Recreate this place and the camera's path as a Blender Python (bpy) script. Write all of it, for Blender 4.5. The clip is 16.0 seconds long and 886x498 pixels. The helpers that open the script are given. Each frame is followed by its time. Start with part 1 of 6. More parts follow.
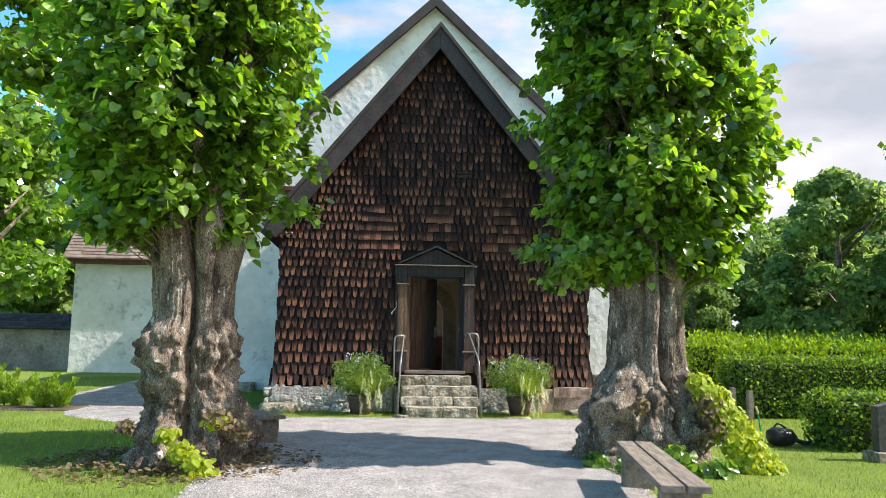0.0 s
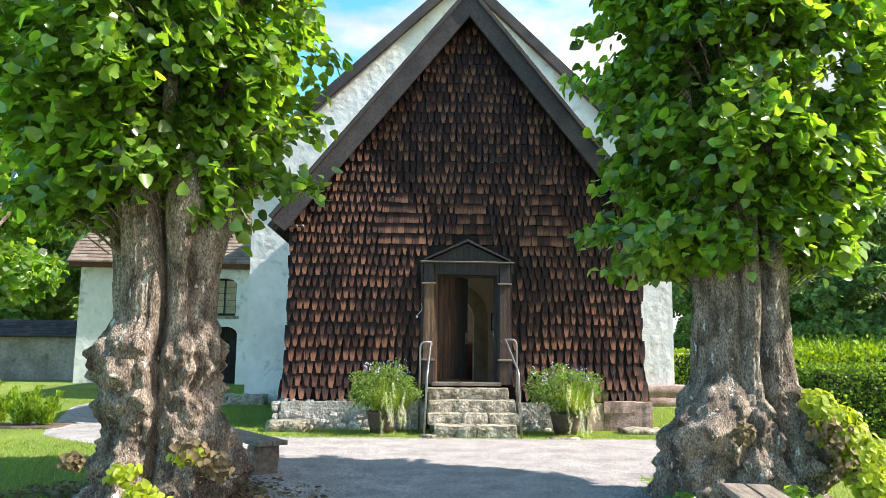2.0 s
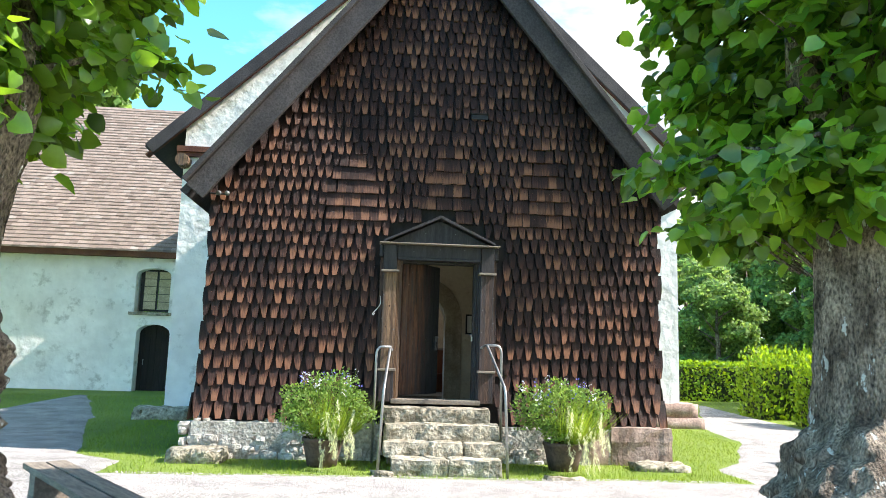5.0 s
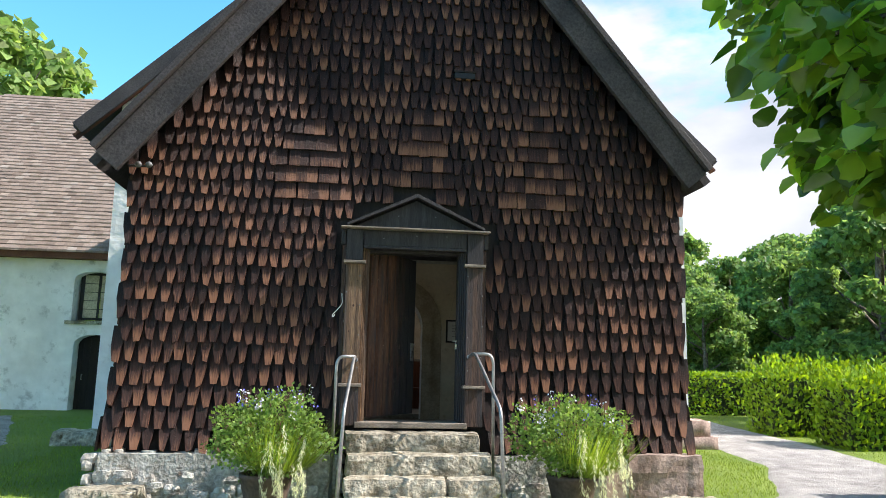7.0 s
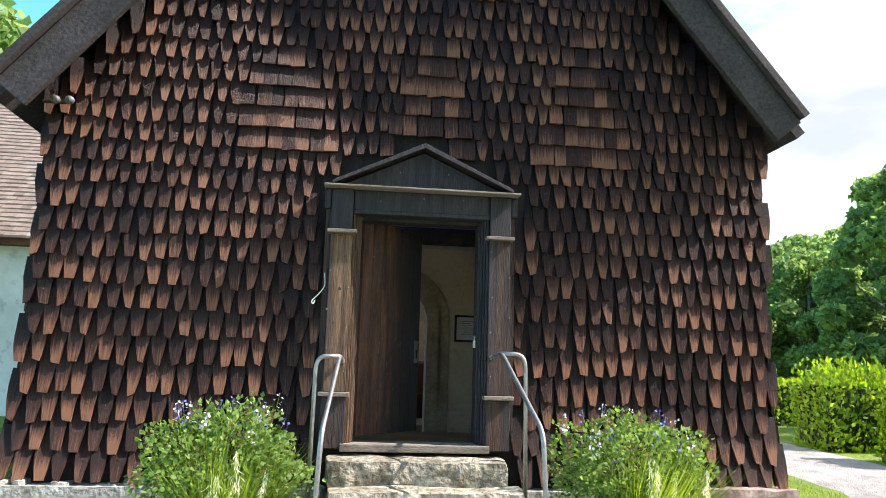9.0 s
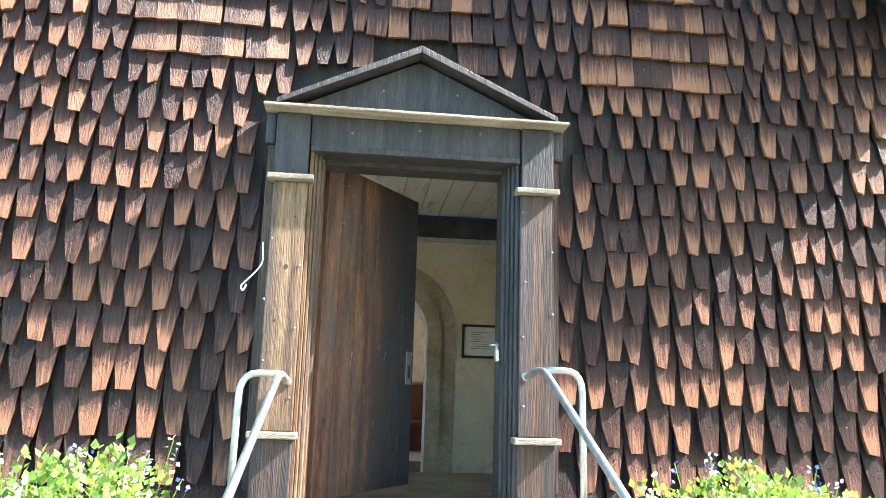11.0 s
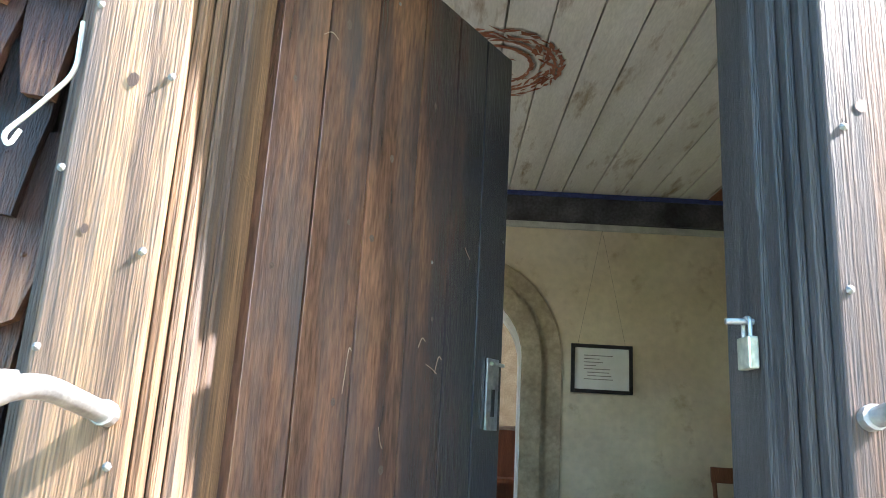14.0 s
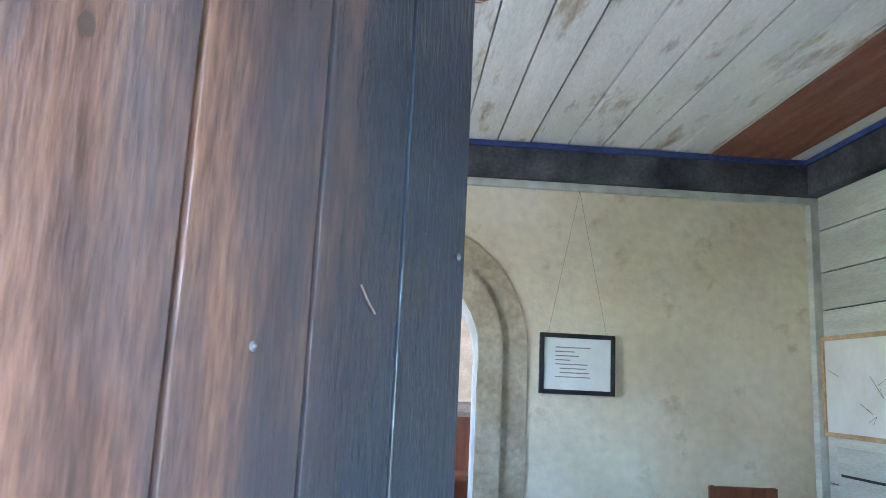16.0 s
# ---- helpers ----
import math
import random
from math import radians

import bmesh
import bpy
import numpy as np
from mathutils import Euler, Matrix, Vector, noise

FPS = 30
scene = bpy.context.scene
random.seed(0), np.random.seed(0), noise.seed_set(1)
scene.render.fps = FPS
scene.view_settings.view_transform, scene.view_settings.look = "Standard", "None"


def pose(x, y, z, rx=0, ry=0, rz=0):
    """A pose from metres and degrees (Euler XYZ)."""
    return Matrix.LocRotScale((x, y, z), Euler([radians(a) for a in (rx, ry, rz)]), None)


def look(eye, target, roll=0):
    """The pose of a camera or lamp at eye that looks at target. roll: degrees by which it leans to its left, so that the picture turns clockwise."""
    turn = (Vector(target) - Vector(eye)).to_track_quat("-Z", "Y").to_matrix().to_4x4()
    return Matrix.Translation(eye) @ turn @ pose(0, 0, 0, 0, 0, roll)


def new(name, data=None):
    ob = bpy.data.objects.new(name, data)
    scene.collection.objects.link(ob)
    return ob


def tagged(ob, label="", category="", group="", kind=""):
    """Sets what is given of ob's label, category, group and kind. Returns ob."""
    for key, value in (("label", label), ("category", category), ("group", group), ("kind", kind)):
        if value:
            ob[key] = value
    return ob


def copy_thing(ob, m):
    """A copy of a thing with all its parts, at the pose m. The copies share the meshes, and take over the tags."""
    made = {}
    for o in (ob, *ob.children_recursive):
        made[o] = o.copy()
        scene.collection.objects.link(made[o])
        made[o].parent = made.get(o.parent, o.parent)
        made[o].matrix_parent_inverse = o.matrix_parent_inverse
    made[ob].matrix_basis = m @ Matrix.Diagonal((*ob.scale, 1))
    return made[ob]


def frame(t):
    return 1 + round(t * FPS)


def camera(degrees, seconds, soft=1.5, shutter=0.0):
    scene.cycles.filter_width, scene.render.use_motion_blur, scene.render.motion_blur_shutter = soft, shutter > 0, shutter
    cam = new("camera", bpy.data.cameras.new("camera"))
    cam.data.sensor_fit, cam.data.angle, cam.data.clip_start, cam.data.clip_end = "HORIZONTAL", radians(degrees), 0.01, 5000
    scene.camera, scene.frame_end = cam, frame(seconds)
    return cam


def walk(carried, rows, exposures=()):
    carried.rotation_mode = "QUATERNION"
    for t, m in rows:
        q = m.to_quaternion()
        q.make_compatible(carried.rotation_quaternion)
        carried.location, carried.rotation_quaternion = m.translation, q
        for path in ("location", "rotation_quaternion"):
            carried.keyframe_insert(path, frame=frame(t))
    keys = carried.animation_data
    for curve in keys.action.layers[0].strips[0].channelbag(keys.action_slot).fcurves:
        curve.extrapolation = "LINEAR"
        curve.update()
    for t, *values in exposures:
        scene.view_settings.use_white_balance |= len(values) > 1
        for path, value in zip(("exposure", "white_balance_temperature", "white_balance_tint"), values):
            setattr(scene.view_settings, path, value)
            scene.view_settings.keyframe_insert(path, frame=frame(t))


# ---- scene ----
cam = camera(61.8, 16.0, soft=0.6, shutter=0.12)
METRES, X0, Y0, EYE, TURN = 15.0, -0.977, -14.92, 1.35, -4.28
ROWS = [
    (0.0, 0.0, 0.0, 0.0, -0.11, 7.22, -0.84),
    (0.5, -0.0015, 0.0308, -0.0014, 0.65, 7.53, -0.93),
    (1.0, -0.003, 0.061, -0.0016, 1.13, 7.63, -0.89),
    (1.5, -0.0054, 0.0925, -0.0022, 1.74, 7.62, -0.89),
    (2.0, -0.0075, 0.1238, 0.0003, 1.88, 7.74, -0.66),
    (2.5, -0.0069, 0.1561, -0.0, 1.88, 7.83, -0.58),
    (3.0, -0.0077, 0.1902, -0.001, 1.87, 7.66, -0.44),
    (3.5, -0.0058, 0.2216, 0.0004, 1.9, 7.53, -0.79),
    (4.0, -0.0067, 0.2537, 0.0004, 1.71, 7.65, -1.23),
    (4.5, -0.0086, 0.2856, 0.0019, 0.52, 7.91, -1.6),
    (7.0, -0.0096, 0.4483, 0.0014, -2.44, 9.21, -1.27),
    (7.5, -0.0084, 0.4808, 0.0019, -2.35, 9.15, -1.81),
    (8.0, -0.0115, 0.5145, 0.0035, -2.46, 9.09, -1.89),
    (8.5, -0.0111, 0.5472, 0.0039, -2.49, 9.28, -1.76),
    (9.0, -0.0123, 0.5811, 0.0022, -2.47, 9.42, -1.62),
    (9.5, -0.0121, 0.6176, 0.0025, -2.56, 9.41, -1.65),
    (12.0, -0.0024, 0.7958, 0.0048, -0.92, 12.0, -2.3),
    (12.5, -0.0004, 0.8235, 0.0035, 0.75, 12.14, -2.52),
    (13.0, 0.0007, 0.8534, 0.0032, 2.56, 13.57, -2.68),
    (13.5, -0.0012, 0.8791, 0.0015, 4.66, 13.93, -3.2),
    (14.0, -0.0072, 0.9072, 0.0064, 4.35, 13.94, -3.16),
    (14.5, -0.0086, 0.9307, 0.0145, 3.66, 11.95, -3.26),
    (15.0, -0.0093, 0.9501, 0.0204, 3.5, 11.4, -3.9),
    (15.5, -0.0102, 0.9731, 0.0292, 1.46, 11.37, -2.77),
    (16.0, -0.0083, 0.9924, 0.035, 0.69, 10.19, -2.7),
]
walk(cam, [(t, pose(X0, Y0, EYE, 0, 0, TURN) @ pose(METRES * x, METRES * y, METRES * z, 90 + pitch, roll, yaw)) for t, x, y, z, yaw, pitch, roll in ROWS],
     exposures=[(0.0, 0.80, 6500, 15), (1.0, 1.0, 6500, 15), (3.0, 1.25, 6400, 14), (4.7, 1.48, 6300, 13), (6.8, 0.98, 6300, 14), (9.7, 1.68, 6300, 16), (11.8, 3.5, 6250, 12), (13.2, 3.45, 6250, 12), (14.0, 3.5, 6100, 16), (14.7, 3.55, 5900, 22), (15.2, 4.1, 5350, 22), (16.0, 4.9, 5000, 22)])

# ---- world, sun ----
SUN_DIR = Vector((-2.7, 0.40, -2.62)).normalized()
world = bpy.data.worlds.new("sky")
scene.world = world
world.use_nodes = True
wn, wl = world.node_tree.nodes, world.node_tree.links
wn.clear()
w_out = wn.new("ShaderNodeOutputWorld")
w_bg = wn.new("ShaderNodeBackground")
w_sky = wn.new("ShaderNodeTexSky")
w_sky.sky_type = "NISHITA"
w_sky.sun_disc = False
w_sky.sun_elevation = math.asin(-SUN_DIR.z)
w_sky.sun_rotation = math.atan2(-SUN_DIR.x, -SUN_DIR.y)
w_sky.air_density, w_sky.dust_density, w_sky.ozone_density = 1.0, 0.2, 3.0
w_tc = wn.new("ShaderNodeTexCoord")
w_map = wn.new("ShaderNodeMapping")
w_map.inputs["Scale"].default_value = (1.0, 1.0, 2.4)
w_map.inputs["Location"].default_value = (0.75, 0.1, 0.35)
w_noise = wn.new("ShaderNodeTexNoise")
w_noise.inputs["Scale"].default_value = 2.1
w_noise.inputs["Detail"].default_value = 9.0
w_noise.inputs["Roughness"].default_value = 0.58
w_ramp = wn.new("ShaderNodeValToRGB")
w_ramp.color_ramp.elements[0].position, w_ramp.color_ramp.elements[1].position = 0.55, 0.68
w_cl = wn.new("ShaderNodeTexNoise")
w_cl.inputs["Scale"].default_value = 3.2
w_cl.inputs["Detail"].default_value = 6.0
w_clr = wn.new("ShaderNodeValToRGB")
w_clr.color_ramp.elements[0].position, w_clr.color_ramp.elements[0].color = 0.34, (2.7, 2.95, 3.3, 1)
w_clr.color_ramp.elements[1].position, w_clr.color_ramp.elements[1].color = 0.66, (5.1, 5.1, 5.15, 1)
w_mix = wn.new("ShaderNodeMixRGB")
wl.new(w_tc.outputs["Generated"], w_map.inputs["Vector"])
wl.new(w_map.outputs["Vector"], w_noise.inputs["Vector"])
wl.new(w_map.outputs["Vector"], w_cl.inputs["Vector"])
w_sep = wn.new("ShaderNodeSeparateXYZ")
wl.new(w_tc.outputs["Generated"], w_sep.inputs[0])
w_bank = wn.new("ShaderNodeMath")
w_bank.operation, w_bank.inputs[1].default_value = "MULTIPLY_ADD", 0.55
wl.new(w_sep.outputs["X"], w_bank.inputs[0])
wl.new(w_noise.outputs["Fac"], w_bank.inputs[2])
wl.new(w_bank.outputs[0], w_ramp.inputs["Fac"])
wl.new(w_cl.outputs["Fac"], w_clr.inputs["Fac"])
wl.new(w_ramp.outputs["Color"], w_mix.inputs["Fac"])
w_hs = wn.new("ShaderNodeHueSaturation")
w_hs.inputs["Saturation"].default_value, w_hs.inputs["Value"].default_value = 1.22, 1.40
w_hs.inputs["Hue"].default_value = 0.478
wl.new(w_sky.outputs["Color"], w_hs.inputs["Color"])
wl.new(w_hs.outputs["Color"], w_mix.inputs["Color1"])
wl.new(w_clr.outputs["Color"], w_mix.inputs["Color2"])
wl.new(w_mix.outputs["Color"], w_bg.inputs["Color"])
w_bg.inputs["Strength"].default_value = 0.13
wl.new(w_bg.outputs["Background"], w_out.inputs["Surface"])
sun = new("sun", bpy.data.lights.new("sun", "SUN"))
sun.data.energy, sun.data.angle, sun.data.color = 5.0, radians(0.53), (1.0, 0.94, 0.84)
sun.matrix_world = look(-SUN_DIR * 50, (0, 0, 0))


# ---- materials ----
def mat(name, ca, cb, scale=3.0, rough=0.8, bump=0.3, fine=40.0, stretch=(1, 1, 1), vary=0.0, island=False,
        grain=0.25, metal=0.0, spec=0.3, stain=None, stain_scale=1.2, stain_lo=0.55, stain_hi=0.7, trans=0.0, dist=0.01):
    """Two-scale procedural surface: broad mix of ca and cb, fine grain, optional stains, optional piece-to-piece variation."""
    m = bpy.data.materials.new(name)
    m.use_nodes = True
    n, l = m.node_tree.nodes, m.node_tree.links
    p = n["Principled BSDF"]
    tc, mp = n.new("ShaderNodeTexCoord"), n.new("ShaderNodeMapping")
    mp.inputs["Scale"].default_value = stretch
    l.new(tc.outputs["Object"], mp.inputs["Vector"])
    vec = mp.outputs["Vector"]
    rnd = None
    if vary or island:
        if island:
            rnd = n.new("ShaderNodeNewGeometry").outputs["Random Per Island"]
        else:
            rnd = n.new("ShaderNodeObjectInfo").outputs["Random"]
        mul = n.new("ShaderNodeMath")
        mul.operation, mul.inputs[1].default_value = "MULTIPLY", 37.0
        l.new(rnd, mul.inputs[0])
        add = n.new("ShaderNodeVectorMath")
        l.new(vec, add.inputs[0])
        l.new(mul.outputs[0], add.inputs[1])
        vec = add.outputs[0]
    big, small = n.new("ShaderNodeTexNoise"), n.new("ShaderNodeTexNoise")
    big.inputs["Scale"].default_value, big.inputs["Detail"].default_value = scale, 5.0
    small.inputs["Scale"].default_value, small.inputs["Detail"].default_value = fine, 6.0
    l.new(vec, big.inputs["Vector"])
    l.new(vec, small.inputs["Vector"])
    r = n.new("ShaderNodeValToRGB")
    r.color_ramp.elements[0].position, r.color_ramp.elements[1].position = 0.33, 0.67
    r.color_ramp.elements[0].color, r.color_ramp.elements[1].color = (*ca, 1), (*cb, 1)
    l.new(big.outputs["Fac"], r.inputs["Fac"])
    col = r.outputs["Color"]
    rg = n.new("ShaderNodeMapRange")
    rg.inputs["From Min"].default_value, rg.inputs["From Max"].default_value = 0.3, 0.7
    rg.inputs["To Min"].default_value, rg.inputs["To Max"].default_value = 1 - grain, 1 + grain
    l.new(small.outputs["Fac"], rg.inputs["Value"])
    mx = n.new("ShaderNodeMixRGB")
    mx.blend_type, mx.inputs["Fac"].default_value = "MULTIPLY", 1.0
    l.new(col, mx.inputs["Color1"])
    l.new(rg.outputs["Result"], mx.inputs["Color2"])
    col = mx.outputs["Color"]
    if rnd is not None and vary:
        vr = n.new("ShaderNodeMapRange")
        vr.inputs["To Min"].default_value, vr.inputs["To Max"].default_value = 1 - vary, 1 + vary
        l.new(rnd, vr.inputs["Value"])
        m2 = n.new("ShaderNodeMixRGB")
        m2.blend_type, m2.inputs["Fac"].default_value = "MULTIPLY", 1.0
        l.new(col, m2.inputs["Color1"])
        l.new(vr.outputs["Result"], m2.inputs["Color2"])
        col = m2.outputs["Color"]
    if stain:
        st = n.new("ShaderNodeTexNoise")
        st.inputs["Scale"].default_value, st.inputs["Detail"].default_value = stain_scale, 7.0
        st.inputs["Roughness"].default_value = 0.65
        l.new(vec, st.inputs["Vector"])
        sr = n.new("ShaderNodeMapRange")
        sr.inputs["From Min"].default_value, sr.inputs["From Max"].default_value = stain_lo, stain_hi
        l.new(st.outputs["Fac"], sr.inputs["Value"])
        m3 = n.new("ShaderNodeMixRGB")
        l.new(sr.outputs["Result"], m3.inputs["Fac"])
        l.new(col, m3.inputs["Color1"])
        m3.inputs["Color2"].default_value = (*stain, 1)
        col = m3.outputs["Color"]
    l.new(col, p.inputs["Base Color"])
    p.inputs["Roughness"].default_value, p.inputs["Metallic"].default_value = rough, metal
    p.inputs["Specular IOR Level"].default_value = spec
    if bump:
        b = n.new("ShaderNodeBump")
        b.inputs["Strength"].default_value, b.inputs["Distance"].default_value = bump, dist
        l.new(small.outputs["Fac"], b.inputs["Height"])
        l.new(b.outputs["Normal"], p.inputs["Normal"])
    if trans:
        t = n.new("ShaderNodeBsdfTranslucent")
        hs = n.new("ShaderNodeHueSaturation")
        hs.inputs["Hue"].default_value, hs.inputs["Saturation"].default_value, hs.inputs["Value"].default_value = 0.483, 1.12, 2.3
        l.new(col, hs.inputs["Color"])
        l.new(hs.outputs["Color"], t.inputs["Color"])
        ms = n.new("ShaderNodeMixShader")
        ms.inputs["Fac"].default_value = trans
        l.new(p.outputs["BSDF"], ms.inputs[1])
        l.new(t.outputs["BSDF"], ms.inputs[2])
        l.new(ms.outputs["Shader"], n["Material Output"].inputs["Surface"])
    return m


M_GRASS = mat("lawn", (0.125, 0.19, 0.028), (0.21, 0.275, 0.046), 0.7, 0.9, 0.9, 60, grain=0.45, stain=(0.22, 0.20, 0.07), stain_scale=2.5, stain_lo=0.6, stain_hi=0.8, dist=0.03)
M_BLADE = mat("grass_blades", (0.125, 0.21, 0.028), (0.23, 0.31, 0.05), 0.9, 0.75, 0, 8, island=True, vary=0.35, trans=0.3)
M_GRAVEL = mat("gravel", (0.29, 0.27, 0.255), (0.46, 0.43, 0.405), 2.6, 0.9, 1.0, 75, grain=0.8, dist=0.03)
M_PEBBLE = mat("pebble", (0.22, 0.20, 0.20), (0.50, 0.47, 0.45), 9, 0.9, 0, 20, island=True, vary=0.5)
M_TAR = mat("tarred_wood", (0.010, 0.008, 0.008), (0.022, 0.016, 0.014), 6, 0.7, 0.5, 50, stretch=(4, 4, 0.5), grain=0.4)
M_BARGE = mat("grey_tarred_board", (0.040, 0.035, 0.037), (0.076, 0.064, 0.065), 2, 0.7, 0.4, 40, grain=0.35)
M_WOOD = mat("weathered_pine", (0.062, 0.036, 0.024), (0.25, 0.15, 0.082), 1.6, 0.62, 1.0, 16, stretch=(16, 16, 0.45), grain=0.7, stain=(0.080, 0.068, 0.064), stain_scale=0.35, stain_lo=0.52, stain_hi=0.66)
M_WOOD_DARK = mat("dark_stained_pine", (0.028, 0.019, 0.018), (0.100, 0.056, 0.038), 1.6, 0.6, 1.0, 16, stretch=(16, 16, 0.45), grain=0.7, stain=(0.042, 0.043, 0.050), stain_scale=0.35, stain_lo=0.45, stain_hi=0.62)
M_DOOR = mat("brown_door_planks", (0.062, 0.034, 0.026), (0.190, 0.098, 0.060), 3.0, 0.27, 0.22, 30, stretch=(4.2, 4.2, 0.6), vary=0.15, grain=0.34, spec=1.0, stain=(0.072, 0.066, 0.070), stain_scale=1.8, stain_lo=0.46, stain_hi=0.72)


def paint_and_shade_to_edge(m, x0, x1, dark):
    """Old blue-black paint towards the door's free edge, with the leaf's shading painted in; breaks up in patches."""
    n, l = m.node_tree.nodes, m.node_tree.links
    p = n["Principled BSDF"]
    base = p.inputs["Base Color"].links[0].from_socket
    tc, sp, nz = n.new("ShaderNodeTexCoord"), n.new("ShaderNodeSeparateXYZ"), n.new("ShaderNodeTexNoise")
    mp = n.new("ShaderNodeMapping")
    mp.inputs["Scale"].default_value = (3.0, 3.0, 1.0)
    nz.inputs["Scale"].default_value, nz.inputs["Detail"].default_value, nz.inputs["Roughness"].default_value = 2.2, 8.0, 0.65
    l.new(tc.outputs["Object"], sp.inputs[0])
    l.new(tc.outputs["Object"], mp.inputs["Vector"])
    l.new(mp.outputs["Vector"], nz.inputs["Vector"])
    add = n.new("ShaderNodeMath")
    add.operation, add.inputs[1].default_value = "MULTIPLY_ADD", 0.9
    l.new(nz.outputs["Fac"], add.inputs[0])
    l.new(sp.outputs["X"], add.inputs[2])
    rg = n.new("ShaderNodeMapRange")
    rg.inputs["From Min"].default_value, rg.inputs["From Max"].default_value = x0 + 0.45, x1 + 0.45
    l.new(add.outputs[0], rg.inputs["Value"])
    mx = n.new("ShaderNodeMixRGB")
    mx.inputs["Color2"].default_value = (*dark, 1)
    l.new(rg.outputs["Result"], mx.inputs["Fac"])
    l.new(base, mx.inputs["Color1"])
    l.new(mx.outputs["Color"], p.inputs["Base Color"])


# Shade deepening towards the leaf's inner edge is painted into the plank colour.
paint_and_shade_to_edge(M_DOOR, 0.36, 0.86, (0.034, 0.036, 0.044))
M_CASING = mat("black_painted_frame", (0.020, 0.018, 0.020), (0.045, 0.040, 0.042), 4, 0.5, 0.6, 40, stretch=(6, 6, 0.4), grain=0.4)
M_PLASTER = mat("limewash_wall", (0.76, 0.745, 0.72), (0.88, 0.87, 0.85), 1.3, 0.9, 0.6, 5, grain=0.06, stain=(0.50, 0.485, 0.46), stain_scale=2.8, stain_lo=0.56, stain_hi=0.70, dist=0.05)
M_PLASTER_IN = mat("cream_plaster", (0.60, 0.495, 0.355), (0.75, 0.66, 0.505), 1.3, 0.9, 0.5, 14, grain=0.07, stain=(0.42, 0.30, 0.17), stain_scale=4.5, stain_lo=0.58, stain_hi=0.78, dist=0.02)
M_STONE = mat("warm_step_stone", (0.22, 0.19, 0.135), (0.50, 0.455, 0.36), 6, 0.9, 1.0, 20, grain=0.45, vary=0.15, stain=(0.12, 0.09, 0.045), stain_scale=5, stain_lo=0.57, stain_hi=0.68, dist=0.05)
M_RUBBLE = mat("limewashed_rubble", (0.34, 0.31, 0.27), (0.64, 0.61, 0.55), 5, 0.95, 1.0, 22, grain=0.3, vary=0.10, stain=(0.17, 0.12, 0.09), stain_scale=4, dist=0.04)
M_REDSTONE = mat("red_sandstone", (0.22, 0.15, 0.12), (0.42, 0.32, 0.27), 4, 0.9, 0.8, 30, grain=0.3, vary=0.15)
M_BARK = mat("linden_bark", (0.085, 0.063, 0.047), (0.34, 0.275, 0.215), 3.4, 0.95, 1.0, 34, stretch=(2.2, 2.2, 1.1), grain=0.75, stain=(0.58, 0.58, 0.54), stain_scale=6.0, stain_lo=0.62, stain_hi=0.65, dist=0.03)
M_LEAF = mat("linden_leaf", (0.054, 0.140, 0.020), (0.205, 0.330, 0.046), 1.3, 0.30, 0, 20, island=True, vary=0.6, grain=0.1, spec=0.9, trans=0.48)
M_LEAF_Y = mat("young_leaf", (0.24, 0.32, 0.03), (0.40, 0.45, 0.05), 3, 0.5, 0, 20, island=True, vary=0.25, grain=0.1, trans=0.4)
M_LEAF_DRY = mat("dry_leaf", (0.11, 0.08, 0.045), (0.21, 0.165, 0.085), 5, 0.8, 0, 20, island=True, vary=0.35, trans=0.2)
M_LEAF_FAR = mat("woodland_leaf", (0.105, 0.195, 0.055), (0.215, 0.295, 0.085), 0.5, 0.6, 0, 10, island=True, vary=0.45, trans=0.4)
M_LEAF_BLUE = mat("pine_leaf", (0.06, 0.115, 0.08), (0.10, 0.16, 0.105), 0.5, 0.6, 0, 10, island=True, vary=0.3, trans=0.2)
M_HEDGE = mat("hedge_leaf", (0.070, 0.145, 0.022), (0.15, 0.24, 0.036), 1.2, 0.6, 0, 10, island=True, vary=0.45, trans=0.35)
M_HEDGE_Y = mat("thuja_leaf", (0.12, 0.23, 0.02), (0.24, 0.35, 0.035), 1.2, 0.65, 0, 10, island=True, vary=0.3, trans=0.3)
M_HEDGE_CORE = mat("hedge_inside", (0.030, 0.042, 0.016), (0.050, 0.065, 0.024), 6, 0.95, 0.8, 30)
M_TILE = mat("clay_tile", (0.17, 0.125, 0.10), (0.29, 0.225, 0.185), 0.8, 0.85, 0.4, 30, island=True, vary=0.13, grain=0.2, stain=(0.34, 0.29, 0.25), stain_scale=0.5)
M_SLATE = mat("dark_roof_shingle", (0.030, 0.027, 0.030), (0.06, 0.052, 0.055), 2, 0.8, 0.5, 30, island=True, vary=0.3)
M_REDBOARD = mat("oxblood_board", (0.10, 0.035, 0.022), (0.16, 0.065, 0.04), 3, 0.7, 0.4, 40, grain=0.3)
M_STEEL = mat("galvanised_tube", (0.30, 0.30, 0.30), (0.43, 0.43, 0.43), 20, 0.46, 0.15, 90, metal=0.85, grain=0.12, spec=0.5)
M_BENCH = mat("grey_bench_plank", (0.16, 0.135, 0.11), (0.30, 0.25, 0.20), 4, 0.85, 0.7, 40, stretch=(1, 6, 6), grain=0.35)
M_WHITEWOOD = mat("whitewashed_ceiling_board", (0.76, 0.74, 0.66), (0.88, 0.86, 0.79), 1.6, 0.75, 0.15, 24, stretch=(4, 0.8, 4), grain=0.08, stain=(0.32, 0.22, 0.10), stain_scale=2.0, stain_lo=0.55, stain_hi=0.72)
